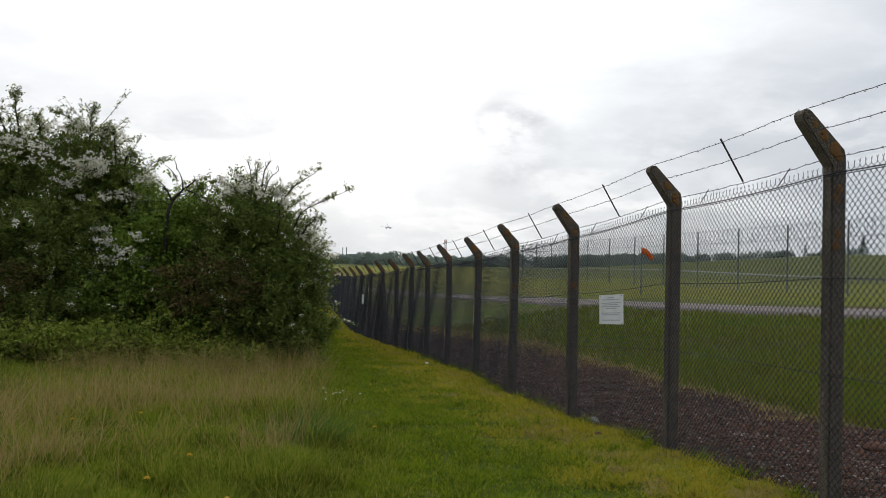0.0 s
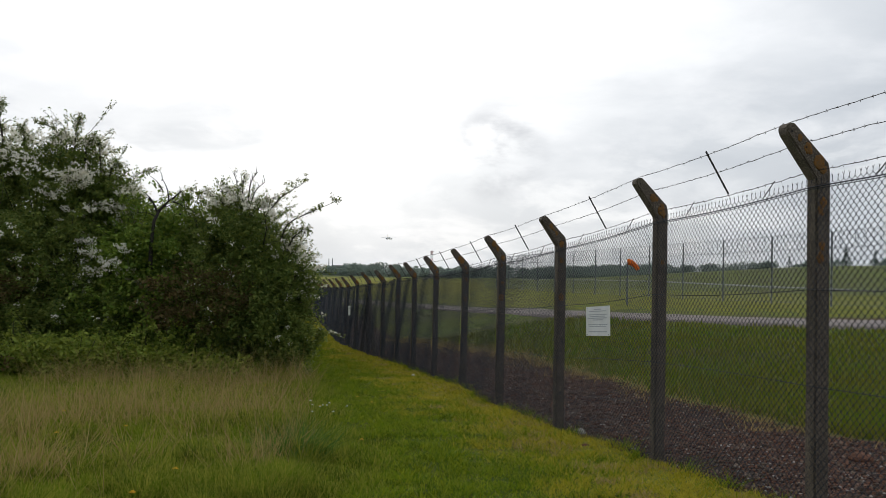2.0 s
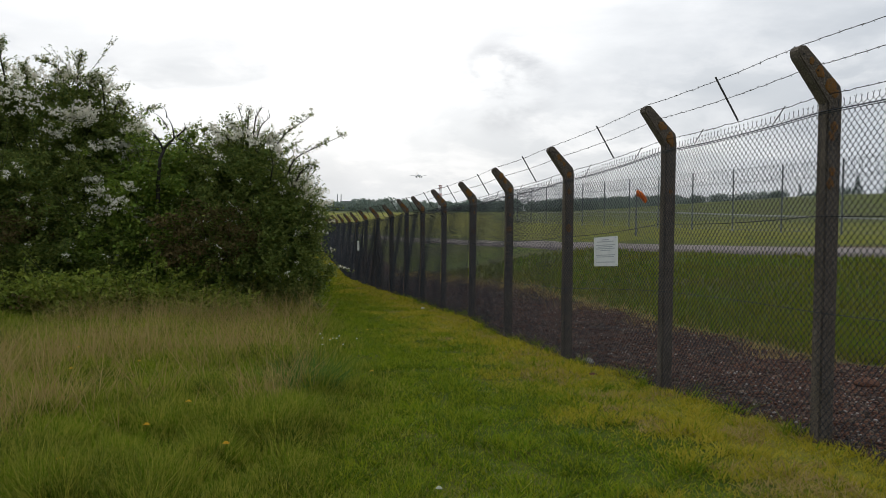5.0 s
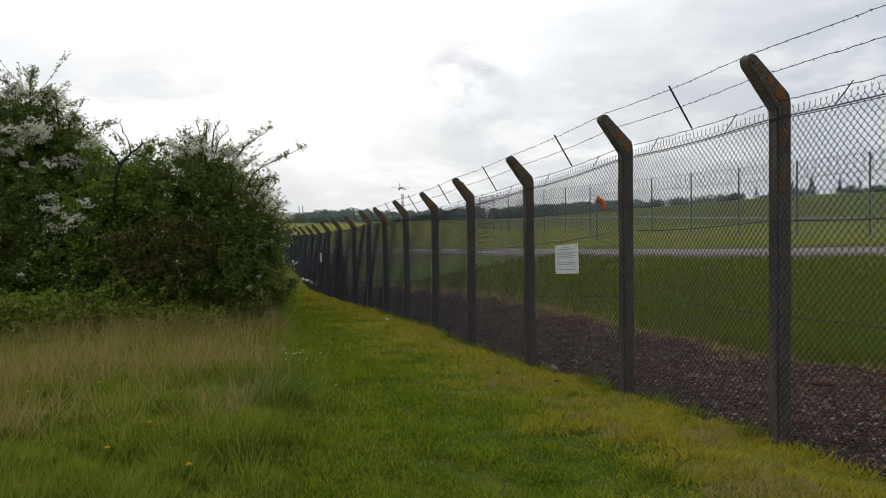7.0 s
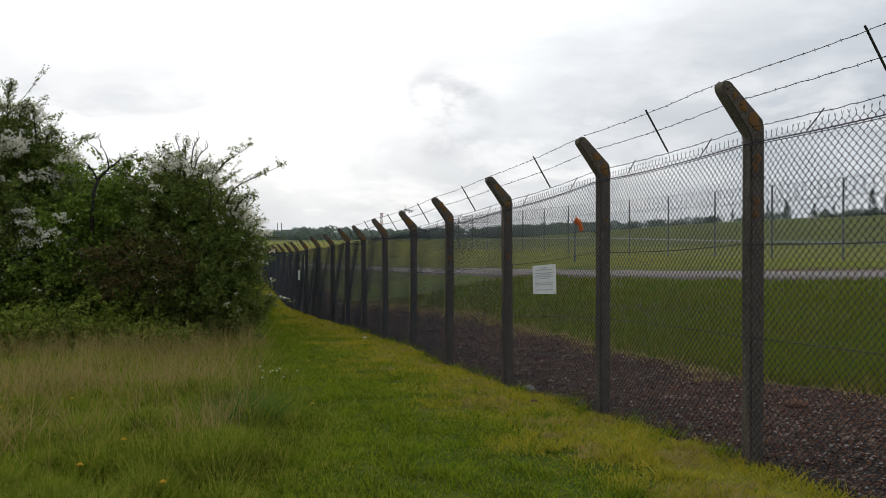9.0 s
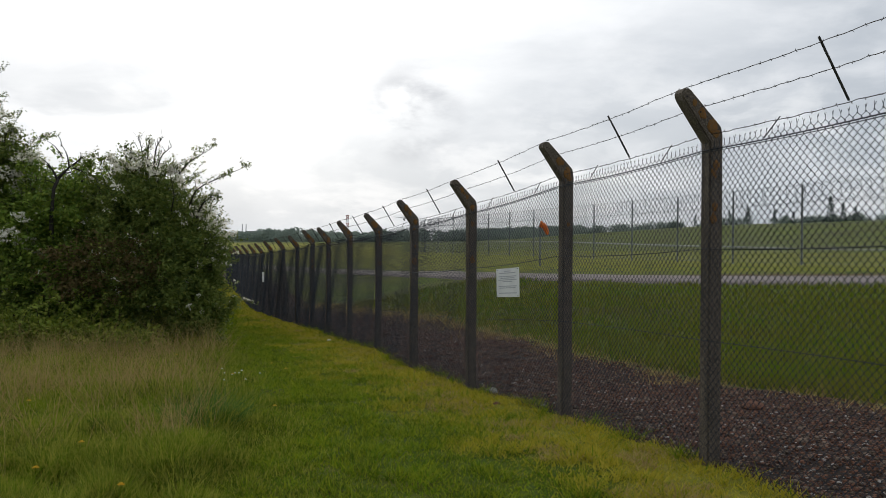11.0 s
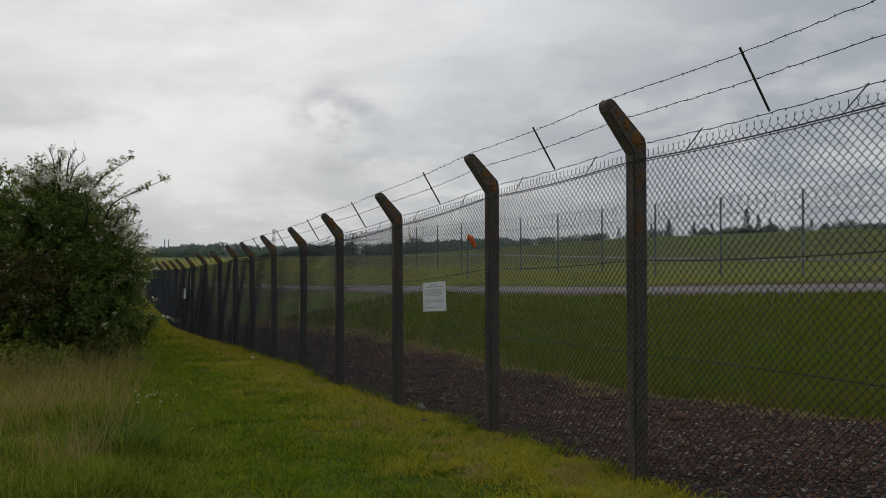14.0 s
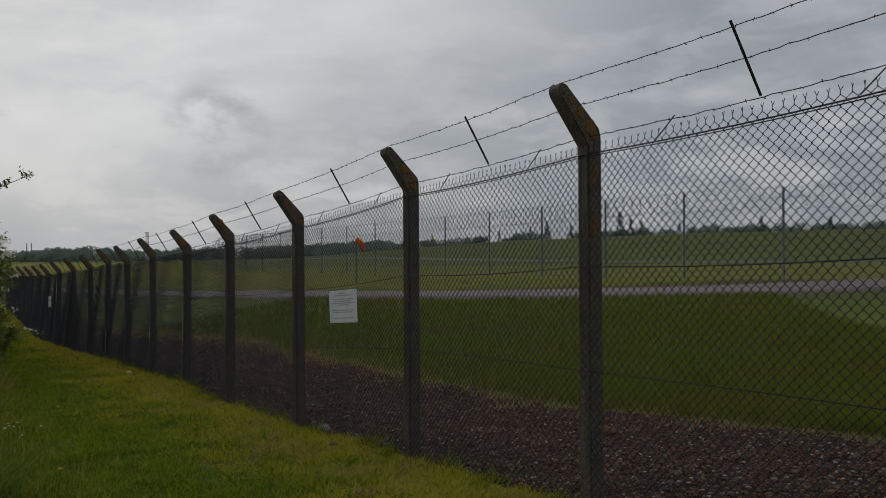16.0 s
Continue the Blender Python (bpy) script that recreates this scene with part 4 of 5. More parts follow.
shrub("hawthorn_bush", "broad hawthorn bush with blossom and bare twigs on top", "bush", (-4.0, 18.8),
      [(-4.3, 18.6, 1.7, 1.35, 1.25, 1.3), (-4.4, 18.9, 2.35, 0.8, 0.8, 0.6), (-3.3, 18.2, 1.0, 0.9, 1.1, 1.0), (-3.15, 18.0, 0.1, 0.9, 1.0, 0.9), (-4.3, 18.0, 0.4, 1.4, 1.0, 0.9)],
      1650, 60, 0.070, LEAF_HAW, 37,
      [spray(-4.3, 18.8, 2.42, -0.95, 0.75, 0.7, 0.8), spray(-4.2, 18.8, 2.42, 0.1, 1.15, 0.15, 0.15), spray(-4.1, 18.8, 2.52, 0.25, 1.1, 0.12, 0.12), spray(-4.3, 18.8, 2.42, -0.3, 0.95, 0.3, 0.4), spray(-4.25, 18.8, 2.42, -0.1, 1.2, 0.05, 0.05), spray(-4.1, 18.8, 2.42, 0.45, 1.0, 0.06, 0.05), spray(-4.15, 18.9, 2.42, -0.45, 0.8, 0.08, 0.1), spray(-4.0, 18.8, 2.32, 0.62, 0.8, 0.1, 0.1), spray(-3.75, 18.6, 2.20, 0.92, 1.15, 0.7, 0.9), spray(-3.4, 18.4, 1.85, 1.36, 1.05, 0.6, 0.8, dy=-1.0), spray(-3.1, 18.2, 1.78, 0.5, 0.5, 0.6, 0.7), spray(-3.9, 18.7, 2.42, 0.35, 0.55, 0.6, 0.6), spray(-2.9, 18.0, 1.28, 0.35, 0.1, 0.9, 0.3), spray(-2.85, 17.9, 0.78, 0.25, -0.05, 1.0, 0.15)],
      bloom=0.16, bloom_zone=lambda c: -0.5 * (1 - smooth(0.6, 1.4, c[2])), extra=[(-4.4, 17.3, 0.9, 0.8, 0.5, 0.6)], corners=3, tight=0.11)
shrub("thorn_hedge", "dark overgrown thorn hedge beside the grass path", "hedge", (-5.0, 25.0),
      [(-5.2, 24.5, 0.9, 1.8, 3.2, 2.0), (-6.4, 30.0, 0.6, 2.0, 4.0, 2.2), (-9.5, 23.5, 1.4, 3.0, 2.0, 2.2)], 900, 30, 0.12, LEAF_HAW, 41, bloom=0.015)
shrub("bramble_thicket", "low bank of fresh green brambles before the bushes", "bush", (-6.5, 16.7),
      [(-8.6, 16.0, -0.50, 1.5, 1.0, 0.48), (-6.9, 16.2, -0.42, 1.5, 0.9, 0.55), (-5.4, 16.6, -0.48, 1.2, 0.9, 0.52), (-4.2, 17.0, -0.62, 1.0, 0.8, 0.42), (-10.2, 15.6, -0.45, 1.3, 1.0, 0.52)],
      1500, 24, 0.10, LEAF_BRAMBLE, 53, tight=0.12, woody=False, extra=[(-9.0, 15.3, -0.35, 1.4, 0.5, 0.35)])


def dead_tree():
    root = thing("dead_tree", "small bare dead tree with forked grey branches", "tree")
    bm = bmesh.new()
    y = 17.8
    g = ground_z(-6.1, y)

    def px(u, v):
        return (-5.74 + u, y, 1.40 + (v - 1.478))
    trunk = [(-6.1, y + 0.7, g - 0.1), (-6.0, y + 0.5, 0.8), px(-0.12, 2.0), px(-0.07, 2.55), px(0.02, 2.75)]
    tube(bm, trunk, [0.07, 0.055, 0.040, 0.035, 0.030], 7)
    part("trunk", bm, DEADWOOD, root, soft=True)
    limbs = [((0.0, 2.7), (-0.28, 3.15), 0.028), ((-0.15, 2.95), (-0.33, 3.05), 0.014), ((0.02, 2.75), (0.28, 3.02), 0.034), ((0.22, 2.95), (0.06, 3.45), 0.02), ((0.06, 3.4), (-0.02, 3.62), 0.012), ((0.08, 3.2), (-0.22, 3.5), 0.014), ((0.28, 3.0), (0.52, 3.22), 0.022), ((0.42, 3.12), (0.42, 3.3), 0.012), ((0.3, 2.95), (0.6, 2.78), 0.016), ((0.12, 2.85), (0.32, 2.82), 0.014), ((-0.02, 2.62), (-0.4, 2.72), 0.014)]
    for (a, b), (c, d), r in limbs:
        bm = bmesh.new()
        twig(bm, px(a, b), px(c, d), (0.03, 0, 0.03), r, 5, 5)
        part("limb", bm, DEADWOOD, root, soft=True)


dead_tree()


# ---- far woodland, mast, stacks ----
def far_trees(name, label, mat, spots, seed):
    """Distant trees: each a rough crown of many small facets."""
    nrng = np.random.RandomState(seed)
    out = []
    for x, y, h, w, pointed in spots:
        n = 240
        u = nrng.uniform(0, 1, n)
        width = w * (np.sqrt(np.clip(1 - (2 * u - 0.9) ** 2, 0.05, 1)) if not pointed else np.clip(1.05 - u, 0.05, 1))
        a = nrng.uniform(0, 2 * math.pi, n)
        r = width * nrng.uniform(0.55, 1.1, n)
        c = np.stack([x + np.cos(a) * r, y + np.sin(a) * r, ground_z(x, y) - 0.3 + u * h], 1)
        out.append(leaf_faces(c, 0.3 * w if not pointed else 0.45 * w, nrng, 0.8))
    data = faces_mesh(name, np.concatenate(out))
    return tagged(finish(name, data, mat), label, "woodland", kind="stuff")


wr = random.Random(77)


def polar(az, r):
    return r * math.sin(radians(az)), r * math.cos(radians(az))


band = []
for k in range(420):
    az = wr.uniform(-14, 16)
    r = wr.uniform(560, 640)
    h = 6.0 + 2.0 * noise.noise((az * 0.8, 0, 5)) + wr.uniform(-1, 1.2)
    if -5.6 < az < -1.4:
        h += 2.2
    if az > 2:
        h += 1.8
    band.append((*polar(az, r), max(3.5, h), wr.uniform(3, 5), False))
far_trees("far_woods", "distant band of woodland in haze-paled grey-green behind the airfield", HAZY_WOODS, band, 5)
ridge = []
for k in range(380):
    az = wr.uniform(11, 62)
    if noise.noise((az * 0.5, 2, 8)) < -0.30:
        continue
    ridge.append((*polar(az, wr.uniform(452, 490)), wr.uniform(2.2, 4.6) + 2.2 * noise.noise((az * 0.9, 1, 1)), wr.uniform(1.6, 3.2), False))
far_trees("ridge_trees", "scattered broadleaf trees in haze-paled green along the low ridge", HAZY_WOODS, ridge, 6)
cones = [(*polar(az, 455), h, h * 0.23, True) for az, h in ((25.3, 7), (26.4, 9), (29.1, 6), (31.2, 12.5), (31.9, 9), (32.6, 7.5), (23.2, 6), (28.0, 7), (35, 6), (40, 8), (44, 7))]
far_trees("ridge_conifers", "dark conifers standing above the ridge hedgerow", CONIFER, cones, 7)


def lattice_mast():
    x, y = polar(0.15, 480)
    g = ground_z(x, y)
    root = thing("radio_mast", "red and white banded lattice radio mast", "mast", at=(x, y, g))
    high, bands = 15.0, 7
    for k in range(bands):
        z0, z1 = high * k / bands, high * (k + 1) / bands
        s0, s1 = [], []
        w = lambda z: 0.85 - 0.25 * z / high
        for a in range(4):
            c0, c1 = (((-1, -1), (1, -1), (1, 1), (-1, 1))[q % 4] for q in (a, a + 1))
            s0 += [(c0[0] * w(z0), c0[1] * w(z0), z0), (c0[0] * w(z0), c0[1] * w(z0), z0), (c1[0] * w(z0), c1[1] * w(z0), z0), (c0[0] * w(z1), c0[1] * w(z1), z1)]
            s1 += [(c0[0] * w(z1), c0[1] * w(z1), z1), (c1[0] * w(z1), c1[1] * w(z1), z1), (c0[0] * w(z1), c0[1] * w(z1), z1), (c1[0] * w(z1), c1[1] * w(z1), z1)]
        finish("mast_section", rods("mast_section", s0, s1, 0.12, 4), RED if k % 2 == 0 else WHITE, root)
    part("platform", box(bmesh.new(), (2.0, 2.0, 0.2), pose(0, 0, high + 0.15)), RED, root)
    part("hut", box(bmesh.new(), (5, 4, 3), pose(1.5, 0, 1.0)), BRICK, root, "small pale equipment hut")


lattice_mast()


def stacks():
    x, y = polar(-6.65, 760)
    g = ground_z(x, y)
    root = thing("boiler_house", "distant grey boiler house with two thin stacks", "building", at=(x, y, g))
    part("hall", box(bmesh.new(), (16, 8, 8.5), pose(10, 0, 4)), BRICK, root)
    part("roof", box(bmesh.new(), (17, 9, 0.5), pose(10, 0, 8.4)), GREYPAINT, root)
    for dx in (-1.5, 1.8):
        part("stack", tube(bmesh.new(), [(dx, 0, -1), (dx, 0, 14.6)], [0.42, 0.36], 10), GREYPAINT, root, "thin grey stack")


stacks()


# ---- windsock ----
def windsock():
    x, y = 8.3, 35.4
    g = ground_z(x, y)
    root = thing("windsock", "drooping orange windsock on a short grey pole", "windsock", at=(x, y, g))
    root.scale = (0.8, 0.8, 0.85)
    part("pole", tube(bmesh.new(), [(0, 0, -0.1), (0, 0, 1.0), (0, 0, 2.12)], [0.055, 0.045, 0.035], 8), GALV, root)
    ring = bmesh.new()
    tube(ring, [(0.15 * math.cos(a), 0, 2.12 + 0.15 * math.sin(a)) for a in np.linspace(0, 2 * math.pi, 13)], [0.012] * 13, 4)
    part("hoop", ring, GREYPAINT, root)
    sock = new("sock")
    sock.parent = root
    prof = [(0.0, 0.0, 0.15), (0.13, -0.03, 0.145), (0.24, -0.12, 0.13), (0.33, -0.25, 0.12), (0.40, -0.38, 0.105), (0.45, -0.50, 0.09)]
    for k, ((a, b, r0), (c, d, r1)) in enumerate(zip(prof, prof[1:])):
        bm = bmesh.new()
        tube(bm, [(a, 0, b), ((a + c) / 2, 0, (b + d) / 2), (c, 0, d)], [r0, max(r0, r1) * 1.06, r1], 12)
        part("cloth_panel", bm, ORANGE, sock, soft=True)
    return sock


SOCK = windsock()


# ---- airliner ----
def airliner():
    root = thing("airliner", "white twin-engined airliner on its final approach", "aircraft")
    bm = bmesh.new()
    ys = [-14.5, -14.0, -13.0, -11.0, -8, 0, 7, 11, 14.5]
    rs = [0.15, 0.8, 1.3, 1.65, 1.75, 1.75, 1.7, 1.1, 0.25]
    zs = [-0.3, -0.25, -0.15, 0, 0, 0, 0.05, 0.45, 0.9]
    tube(bm, [(0, y, z) for y, z in zip(ys, zs)], rs, 18)
    part("fuselage", bm, WHITE, root, soft=True)

    def slab(name, root_pt, tip_pt, chord0, chord1, thick, mat):
        b = bmesh.new()
        a, c = Vector(root_pt), Vector(tip_pt)
        n = Vector((0, 0, 1)) if abs(c.x - a.x) > abs(c.z - a.z) else Vector((1, 0, 0))
        ring = []
        for p, ch, th in ((a, chord0, thick), (c, chord1, thick * 0.4)):
            ring.append([b.verts.new(p + Vector((0, dy * ch, 0)) + n * dz * th) for dy, dz in ((0, 0), (0.12, 0.45), (0.4, 0.5), (1, 0.03), (0.4, -0.5), (0.12, -0.45))])
        for k in range(6):
            b.faces.new((ring[0][k], ring[0][(k + 1) % 6], ring[1][(k + 1) % 6], ring[1][k]))
        b.faces.new(ring[0][::-1])
        b.faces.new(ring[1])
        bmesh.ops.recalc_face_normals(b, faces=b.faces)
        part(name, b, mat, root)

    for s in (-1, 1):
        slab("wing", (s * 1.2, -3.5, -1.0), (s * 14.3, 3.6, 0.3), 6.2, 1.5, 0.75, GREYPAINT)
        slab("tailplane", (s * 0.5, 10.6, 0.9), (s * 5.2, 13.2, 1.3), 3.2, 1.3, 0.35, WHITE)
        b = bmesh.new()
        tube(b, [(s * 4.8, -4.6, -2.1), (s * 4.8, -4.2, -2.1), (s * 4.8, -2.5, -2.1), (s * 4.8, -0.8, -2.0)], [0.85, 1.0, 0.95, 0.5], 14)
        part("engine", b, GREYPAINT, root, soft=True)
        b = bmesh.new()
        tube(b, [(s * 2.6, 0.8, -1.2), (s * 2.6, 0.9, -3.2)], [0.16, 0.14], 6)
        part("gear_leg", b, GREYPAINT, root)
        for q in (-0.35, 0.35):
            b = bmesh.new()
            bmesh.ops.create_cone(b, cap_ends=True, segments=14, radius1=0.55, radius2=0.55, depth=0.35, matrix=pose(s * 2.6 + q, 0.9, -3.2, 0, 90, 0))
            part("wheel", b, TYRE, root)
    slab("fin", (0, 9.6, 1.2), (0, 13.2, 6.6), 4.2, 1.8, 0.4, GOLD)
    b = bmesh.new()
    tube(b, [(0, -10.6, -1.4), (0, -10.7, -3.2)], [0.13, 0.12], 6)
    part("gear_leg", b, GREYPAINT, root)
    b = bmesh.new()
    bmesh.ops.create_cone(b, cap_ends=True, segments=14, radius1=0.45, radius2=0.45, depth=0.5, matrix=pose(0, -10.7, -3.2, 0, 90, 0))
    part("wheel", b, TYRE, root)
    b = bmesh.new()
    box(b, (1.7, 0.7, 0.45), pose(0, -13.25, 0.55, 35, 0, 0), 0.1)
    part("windscreen", b, GLASS, root)
    for s in (-1, 1):
        b = bmesh.new()
        for q in range(26):
            box(b, (0.06, 0.28, 0.36), pose(s * 1.72, -9 + q * 0.62, 0.35))
        part("window_row", b, GLASS, root, "row of small dark cabin windows")
    return root


PLANE = airliner()

# ---- grass, flowers and stones ----
grng = np.random.RandomState(99)


def heights(x, y):
    return np.array([ground_z(a, b) + 0.05 * noise.noise((a * 0.7, b * 0.7, 3)) + 0.025 * noise.noise((a * 2.1, b * 2.1, 7)) for a, b in zip(x, y)])


FX = np.array([[q[1], q[0]] for q in LINE])


def fence_at(y):
    return np.interp(y, FX[:, 0], FX[:, 1])


def blades(x, y, z, high, wide, lean):
    """Bent blades: a lower quad and a tip, as one kite each."""
    n = len(x)
    base = np.stack([x, y, z - 0.01], 1)
    a = grng.uniform(0, 2 * math.pi, n)
    side = np.stack([np.cos(a), np.sin(a), 0 * a], 1) * (wide * grng.uniform(0.6, 1.2, n))[:, None]
    tilt = grng.normal(0, lean, (n, 2))
    up = np.stack([tilt[:, 0], tilt[:, 1], np.ones(n)], 1) * (high * grng.uniform(0.55, 1.15, n))[:, None]
    bow = np.stack([tilt[:, 0], tilt[:, 1], 0 * a], 1) * (high * 0.8)[:, None] * 0.5
    return np.stack([base - side, base + side, base + (up + bow) * 0.55 + side * 0.55, base + up + bow], 1)


def scatter(n, near, far, left, right):
    """Places with a density that falls with the distance."""
    y = near * (far / near) ** grng.uniform(0, 1, n)
    x = left(y) + (right(y) - left(y)) * grng.uniform(0, 1, n)
    return x, y


def path_left(y):
    return np.interp(y, [3, 5.9, 9.6, 16.1, 25, 40], [-0.75, -0.7, -0.95, -1.9, -3.2, -7.0])


x, y = scatter(135000, 3.2, 44, lambda q: path_left(q) - 0.2, lambda q: fence_at(q) + 0.0)
x = x + 0.25 * grng.normal(0, 1, len(x))
x, y = x[x < fence_at(y) + 0.03], y[x < fence_at(y) + 0.03]
u = x - fence_at(y)
blotch = np.array([noise.noise((a * 0.9, b * 0.9, 31)) + 0.7 * noise.noise((a * 2.7, b * 2.7, 14)) for a, b in zip(x, y)])
yellow = grng.uniform(0, 1, len(x)) < np.clip((u + 1.75) / 1.3 + 0.9 * blotch, 0, 0.92) * np.clip((u + 2.2) / 0.6, 0, 1)
z = heights(x, y)
rough = np.array([noise.noise((a * 3.1, b * 3.1, 21)) + 0.6 * noise.noise((a * 8.0, b * 8.0, 4)) for a, b in zip(x, y)])
hi = 0.035 + 0.075 * np.clip(rough + 0.25, 0, 1) + 0.03 * (u > -0.15)
wd = 0.0032 + 0.0007 * y
lawn = blades(x[~yellow], y[~yellow], z[~yellow], hi[~yellow], wd[~yellow], 0.5)
tagged(finish("mown_grass", faces_mesh("mown_grass", lawn), BLADE), "short green grass of the trodden path", "grass", kind="stuff")
mossy = blades(x[yellow], y[yellow], z[yellow], hi[yellow] * 0.8, wd[yellow], 0.6)
tagged(finish("yellow_grass", faces_mesh("yellow_grass", mossy), BLADE_YELLOW), "yellowish dying grass along the fence foot", "grass", kind="stuff")

x, y = scatter(26000, 3.2, 30, lambda q: fence_at(q) - 1.1, lambda q: fence_at(q) + 0.05)
worn = np.array([noise.noise((a * 1.3, b * 1.3, 52)) + 0.6 * noise.noise((a * 4.1, b * 4.1, 9)) for a, b in zip(x, y)])
x, y = x[worn > 0.22], y[worn > 0.22]
tagged(finish("withered_grass", faces_mesh("withered_grass", blades(x, y, heights(x, y), np.full(len(x), 0.055), 0.0030 + 0.0005 * y, 0.9)), STRAW), "patches of withered brown grass on the path edge", "grass", kind="stuff")

x, y = scatter(170000, 3.2, 18, lambda q: np.maximum(-0.62 * q - 0.6, -11 + 0 * q), lambda q: path_left(q) + 0.25)
x = x + 0.4 * grng.normal(0, 1, len(x))
z = heights(x, y)
patch = np.array([noise.noise((a * 0.8, b * 0.8, 11)) + 0.8 * noise.noise((a * 3.4, b * 3.4, 6)) for a, b in zip(x, y)])
hi = 0.05 + 0.24 * np.clip(patch + 0.3, 0, 1) + 0.02 * grng.normal(0, 1, len(x))
hi *= np.clip((path_left(y) + 0.5 - x) / 0.8, 0.35, 1)
tagged(finish("meadow_grass", faces_mesh("meadow_grass", blades(x, y, z, hi, 0.0028 + 0.0006 * y, 0.3)), BLADE_TALL), "long uncut green meadow grass", "grass", kind="stuff")

x, y = scatter(34000, 4.5, 16.8, lambda q: np.maximum(-0.62 * q - 0.6, -10.5 + 0 * q), lambda q: path_left(q) - 0.25)
dry = np.array([0.8 * noise.noise((a * 0.55, b * 0.55, 17)) + 0.9 * noise.noise((a * 1.9, b * 1.9, 27)) for a, b in zip(x, y)]) + np.clip(1.2 - np.hypot((x + 3.2) / 2.3, (y - 10.2) / 4.4), -1, 0.62)
keep = (dry > 0.80 + 0.55 * grng.uniform(-1, 1, len(x))) & (grng.uniform(0, 1, len(x)) < 0.85)
x, y = x[keep], y[keep]
z = heights(x, y)
tagged(finish("dry_grass", faces_mesh("dry_grass", blades(x, y, z, 0.44 + 0.12 * grng.normal(0, 1, len(x)), 0.0019 + 0.00030 * y, 0.36)), STRAW), "dry straw-coloured grass stems standing in the meadow", "grass", kind="stuff")
# taller straw leaning at the bramble's foot
x = grng.uniform(-6.6, -2.1, 1200)
y = 15.3 + grng.normal(0, 0.55, len(x)) + 0.25 * (x + 4)
tagged(finish("leaning_straw", faces_mesh("leaning_straw", blades(x, y, heights(x, y), 0.58 + 0.16 * grng.normal(0, 1, len(x)), 0.0045 + 0 * x, 0.45)), STRAW), "tall bleached straw leaning before the brambles", "grass", kind="stuff")
# straw edge and rough grass behind the gravel
y = grng.uniform(4, 34, 15000)
tuftiness = np.array([noise.noise((b * 2.6, 8, 3)) + 0.6 * noise.noise((b * 7.0, 2, 6)) for b in y])
y = y[tuftiness > grng.uniform(-0.35, 0.75, len(y))]
x = fence_at(y) + 2.45 + wider(y) + grng.normal(0, 0.3, len(y)) + 0.5 * np.array([noise.noise((b * 0.8, 3, 3)) for b in y])
tagged(finish("straw_edge", faces_mesh("straw_edge", blades(x, y, heights(x, y), 0.13 + 0.035 * grng.normal(0, 1, len(x)), 0.0020 + 0.0003 * y, 0.5)), STRAW), "bleached grass edge beside the gravel", "grass", kind="stuff")
x, y = scatter(60000, 5, 30, lambda q: fence_at(q) + 2.6 + wider(q), lambda q: fence_at(q) + 2.8 + 0.75 * q)
short = np.array([b < lerp_table(sorted(NEAR_EDGE), a) - 0.35 for a, b in zip(x, y)])
x, y = x[short], y[short]
tagged(finish("airfield_grass", faces_mesh("airfield_grass", blades(x, y, heights(x, y), 0.2 + 0 * x, 0.004 + 0.0008 * y, 0.35)), BLADE_FIELD), "long green grass inside the airfield", "grass", kind="stuff")


def stones(n, near, far, lo, hi, size, mat, name, label):
    x, y = scatter(n, near, far, lambda q: fence_at(q) + lo, lambda q: fence_at(q) + hi + wider(q))
    z = heights(x, y)
    bm = bmesh.new()
    bmesh.ops.create_icosphere(bm, subdivisions=1, radius=1)
    unit = np.array([v.co for v in bm.verts])
    tris = np.array([[v.index for v in f.verts] for f in bm.faces])
    bm.free()
    s = (size * grng.uniform(0.5, 1.4, n))[:, None, None] * np.array([1, 1, 0.6]) * grng.uniform(0.7, 1.3, (n, 1, 3))
    v = unit[None] * grng.uniform(0.75, 1.2, (n, len(unit), 1)) * s
    a = grng.uniform(0, 2 * math.pi, n)
    c, q = np.cos(a)[:, None], np.sin(a)[:, None]
    v = np.stack([v[..., 0] * c - v[..., 1] * q, v[..., 0] * q + v[..., 1] * c, v[..., 2]], 2) + np.stack([x, y, z + size * 0.2], 1)[:, None]
    t = (np.arange(n) * len(unit))[:, None, None] + tris[None]
    tagged(finish(name, indexed_mesh(name, v.reshape(-1, 3), t.reshape(-1, 3)), mat), label, "gravel", kind="stuff")


stones(24000, 3.2, 30, 0.0, 2.5, 0.014, STONE, "gravel_stones", "dark reddish gravel stones under the fence")
stones(7000, 3.2, 26, 0.0, 2.45, 0.013, STONE_GREY, "grey_gravel", "grey and brown stones mixed in the gravel")
stones(1600, 3.2, 20, 0.05, 2.4, 0.026, STONE_GREY, "cobbles", "larger worn stones lying in the gravel")
stones(1900, 3.2, 22, 0.05, 2.3, 0.013, PALE, "pale_gravel", "scattered pale stones in the gravel")


def lump(name, label, category, x, y, size, mat, seed, flat=0.6, sink=0.0):
    bm = bmesh.new()
    bmesh.ops.create_icosphere(bm, subdivisions=3, radius=size)
    for v in bm.verts:
        v.co *= 1 + 0.3 * noise.noise(v.co / size * 1.4 + Vector((seed, 0, 0)))
        v.co.z *= flat
    ob = part(name, bm, mat, soft=False)
    ob.location = (x, y, ground_z(x, y) + size * flat * 0.5 - sink)
    return tagged(ob, label, category)


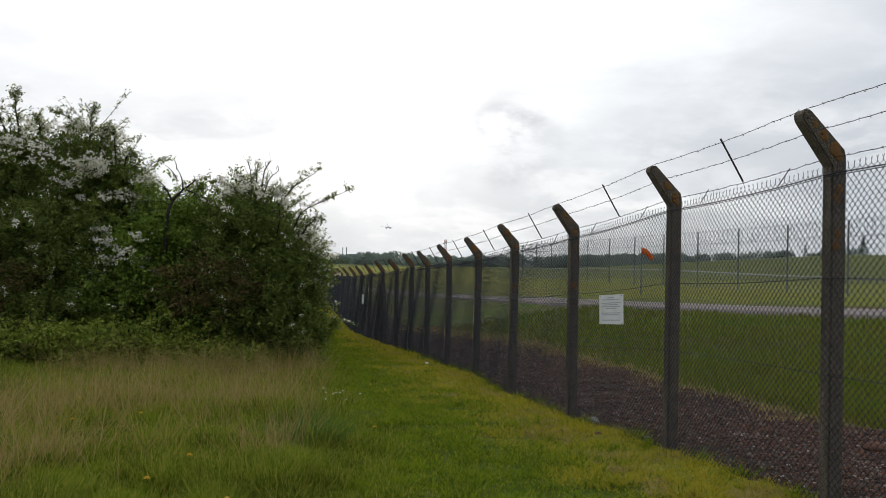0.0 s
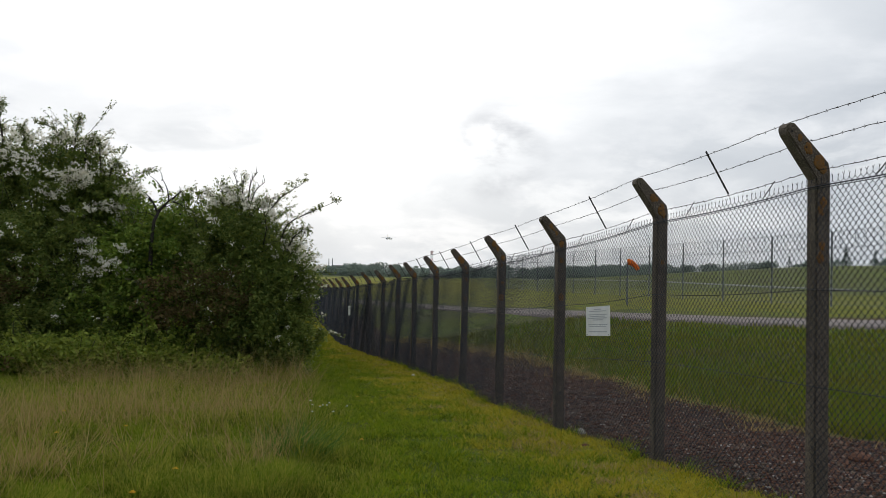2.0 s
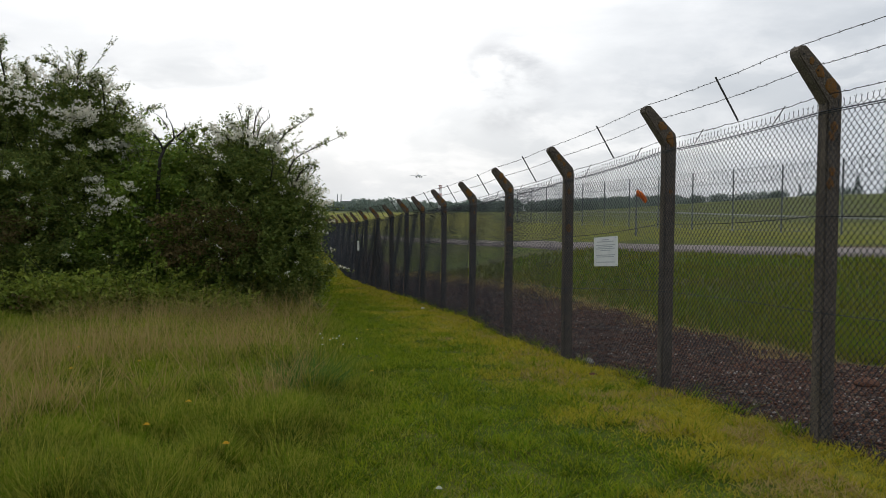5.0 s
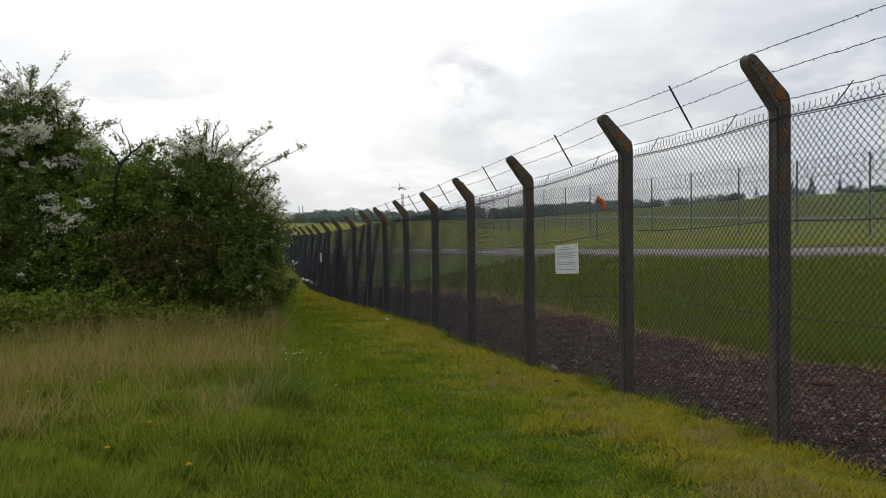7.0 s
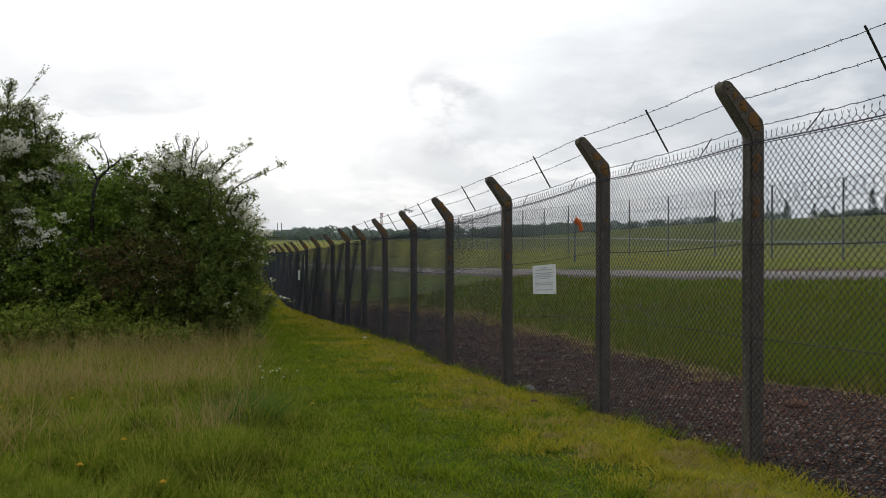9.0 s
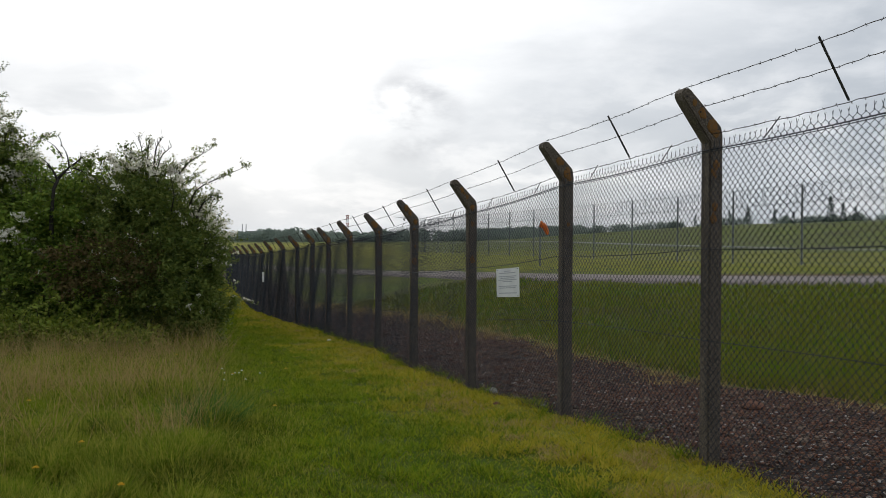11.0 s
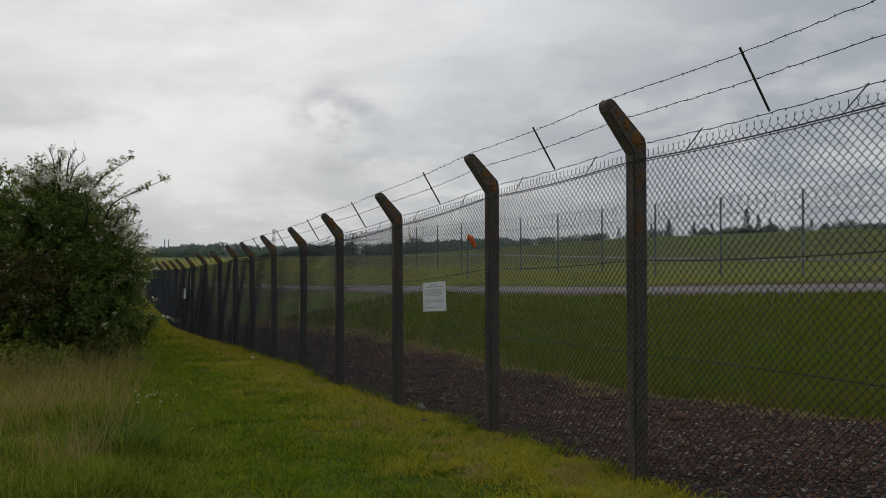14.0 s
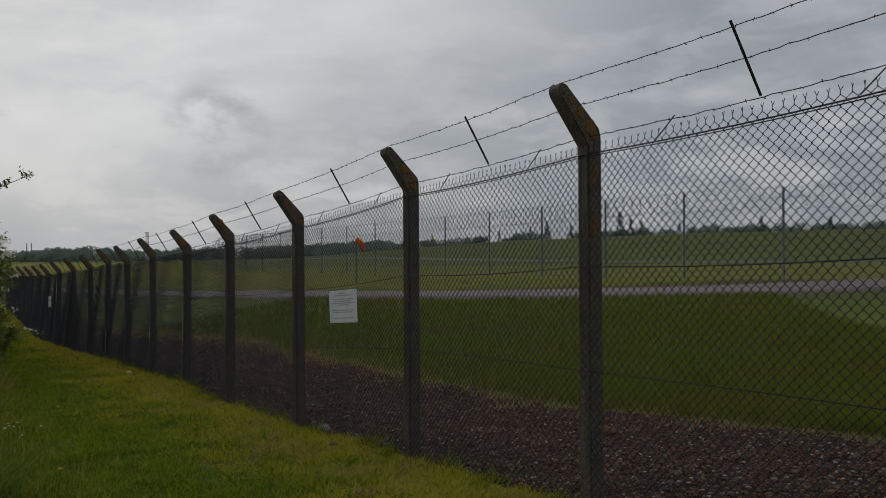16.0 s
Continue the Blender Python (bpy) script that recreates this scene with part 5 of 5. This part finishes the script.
lump("stone", "grey stone beside a fence post", "stone", 1.75, 9.75, 0.07, PALE, 3)
lump("stone", "flat dark stone lying in the gravel", "stone", 4.2, 8.2, 0.11, STONE, 8, 0.4)
lump("stone", "pale stone half buried at the gravel edge", "stone", 1.62, 8.7, 0.05, STONE, 12, 0.4)
lump("litter", "crumpled white paper litter in the grass", "litter", -0.30, 18.0, 0.038, LITTER, 5, 0.5)


def dandelion(x, y, tall, r, mat, name, label):
    g = ground_z(x, y)
    root = thing(name, label, "flower", "wild flowers", at=(x, y, g))
    part("stalk", tube(bmesh.new(), [(0, 0, -0.02), (0.01, 0, tall * 0.6), (0.015, 0, tall)], [0.003, 0.003, 0.0025], 4), BLADE, root)
    bm = bmesh.new()
    for ring, (rad, lift, n) in enumerate(((r, 0.0, 12), (r * 0.6, 0.006, 9))):
        for k in range(n):
            a = 2 * math.pi * k / n + ring * 0.2
            c, s = math.cos(a), math.sin(a)
            w = rad * 0.24
            p = [(0, 0, 0), (c * rad * 0.7 - s * w, s * rad * 0.7 + c * w, 0.004 + lift), (c * rad, s * rad, lift), (c * rad * 0.7 + s * w, s * rad * 0.7 - c * w, 0.004 + lift)]
            bm.faces.new([bm.verts.new(Vector(q) + Vector((0.015, 0, tall))) for q in p])
    part("petals", bm, mat, root)


for x, y in ((-1.16, 4.60), (-1.73, 5.00), (-1.92, 4.28), (-1.70, 5.74), (-2.9, 8.2), (-3.3, 7.6), (-0.75, 11.2), (-1.0, 12.0), (-2.6, 13.6), (-1.35, 10.6), (-0.6, 7.6), (-4.0, 9.4)):
    dandelion(x, y, 0.17, 0.022, PETAL, "dandelion", "yellow dandelion flower in the long grass")
dandelion(0.0, 3.95, 0.14, 0.018, UMBEL, "daisy", "small white flower in the mown grass")
frng = random.Random(8)
for k in range(9):
    dandelion(-1.04 + frng.uniform(-0.2, 0.22), 8.75 + frng.uniform(-0.45, 0.45), frng.uniform(0.3, 0.42), 0.013, UMBEL, "cow_parsley", "cream cow parsley head in the long grass")


def tuft(x, y, n, tall, mat, name, label):
    a = grng.normal(0, 0.07 * (n / 220) ** 0.5, (n, 2))
    px, py = x + a[:, 0], y + a[:, 1]
    f = blades(px, py, heights(px, py), np.full(n, tall), np.full(n, 0.006), 0.6)
    tagged(finish(name, faces_mesh(name, f), mat), label, "grass", kind="stuff")


tuft(-1.12, 7.3, 420, 0.36, TUFT, "coarse_tuft", "coarse bluish grass tuft at the path edge")
for k in range(22):
    yy = 5.6 + k * 0.8 + frng.uniform(-0.3, 0.3)
    tuft(float(fence_at(yy)) + frng.uniform(-0.1, 0.04), yy, 60, 0.14, BLADE, "fence_foot_tuft", "green grass tuft at the fence foot")


# ---- what moves ----
def motions():
    """The airliner comes down its glide path; the sock swings a little."""
    track = [(0.0, -116.9, 1780.0, 76.9), (0.5, -105.6, 1742.0, 76.8), (3.0, -64.8, 1550.0, 66.8), (5.0, -32.4, 1397.0, 57.5), (9.0, 36.0, 1091.0, 37.1), (12.5, 92.8, 824.0, 20.2), (14.0, 117.7, 700.0, 14.7), (15.0, 140.3, 615.0, 13.0), (16.0, 188.1, 535.0, 9.8)]
    walk(PLANE, [(t, pose(x, y, z, 3.0 if t < 12 else 2.0, 0, 12.3)) for t, x, y, z in track])
    swing = [(0.0, 12), (1.6, 16), (3.2, 10), (5.0, 6), (7.0, -2), (9.0, -10), (11.0, -4), (12.5, -12), (14.0, -4), (15.0, 6), (16.0, -8)]
    walk(SOCK, [(t, pose(0.0, 0.0, 2.12, 0, -a, 0)) for t, a in swing])


motions()
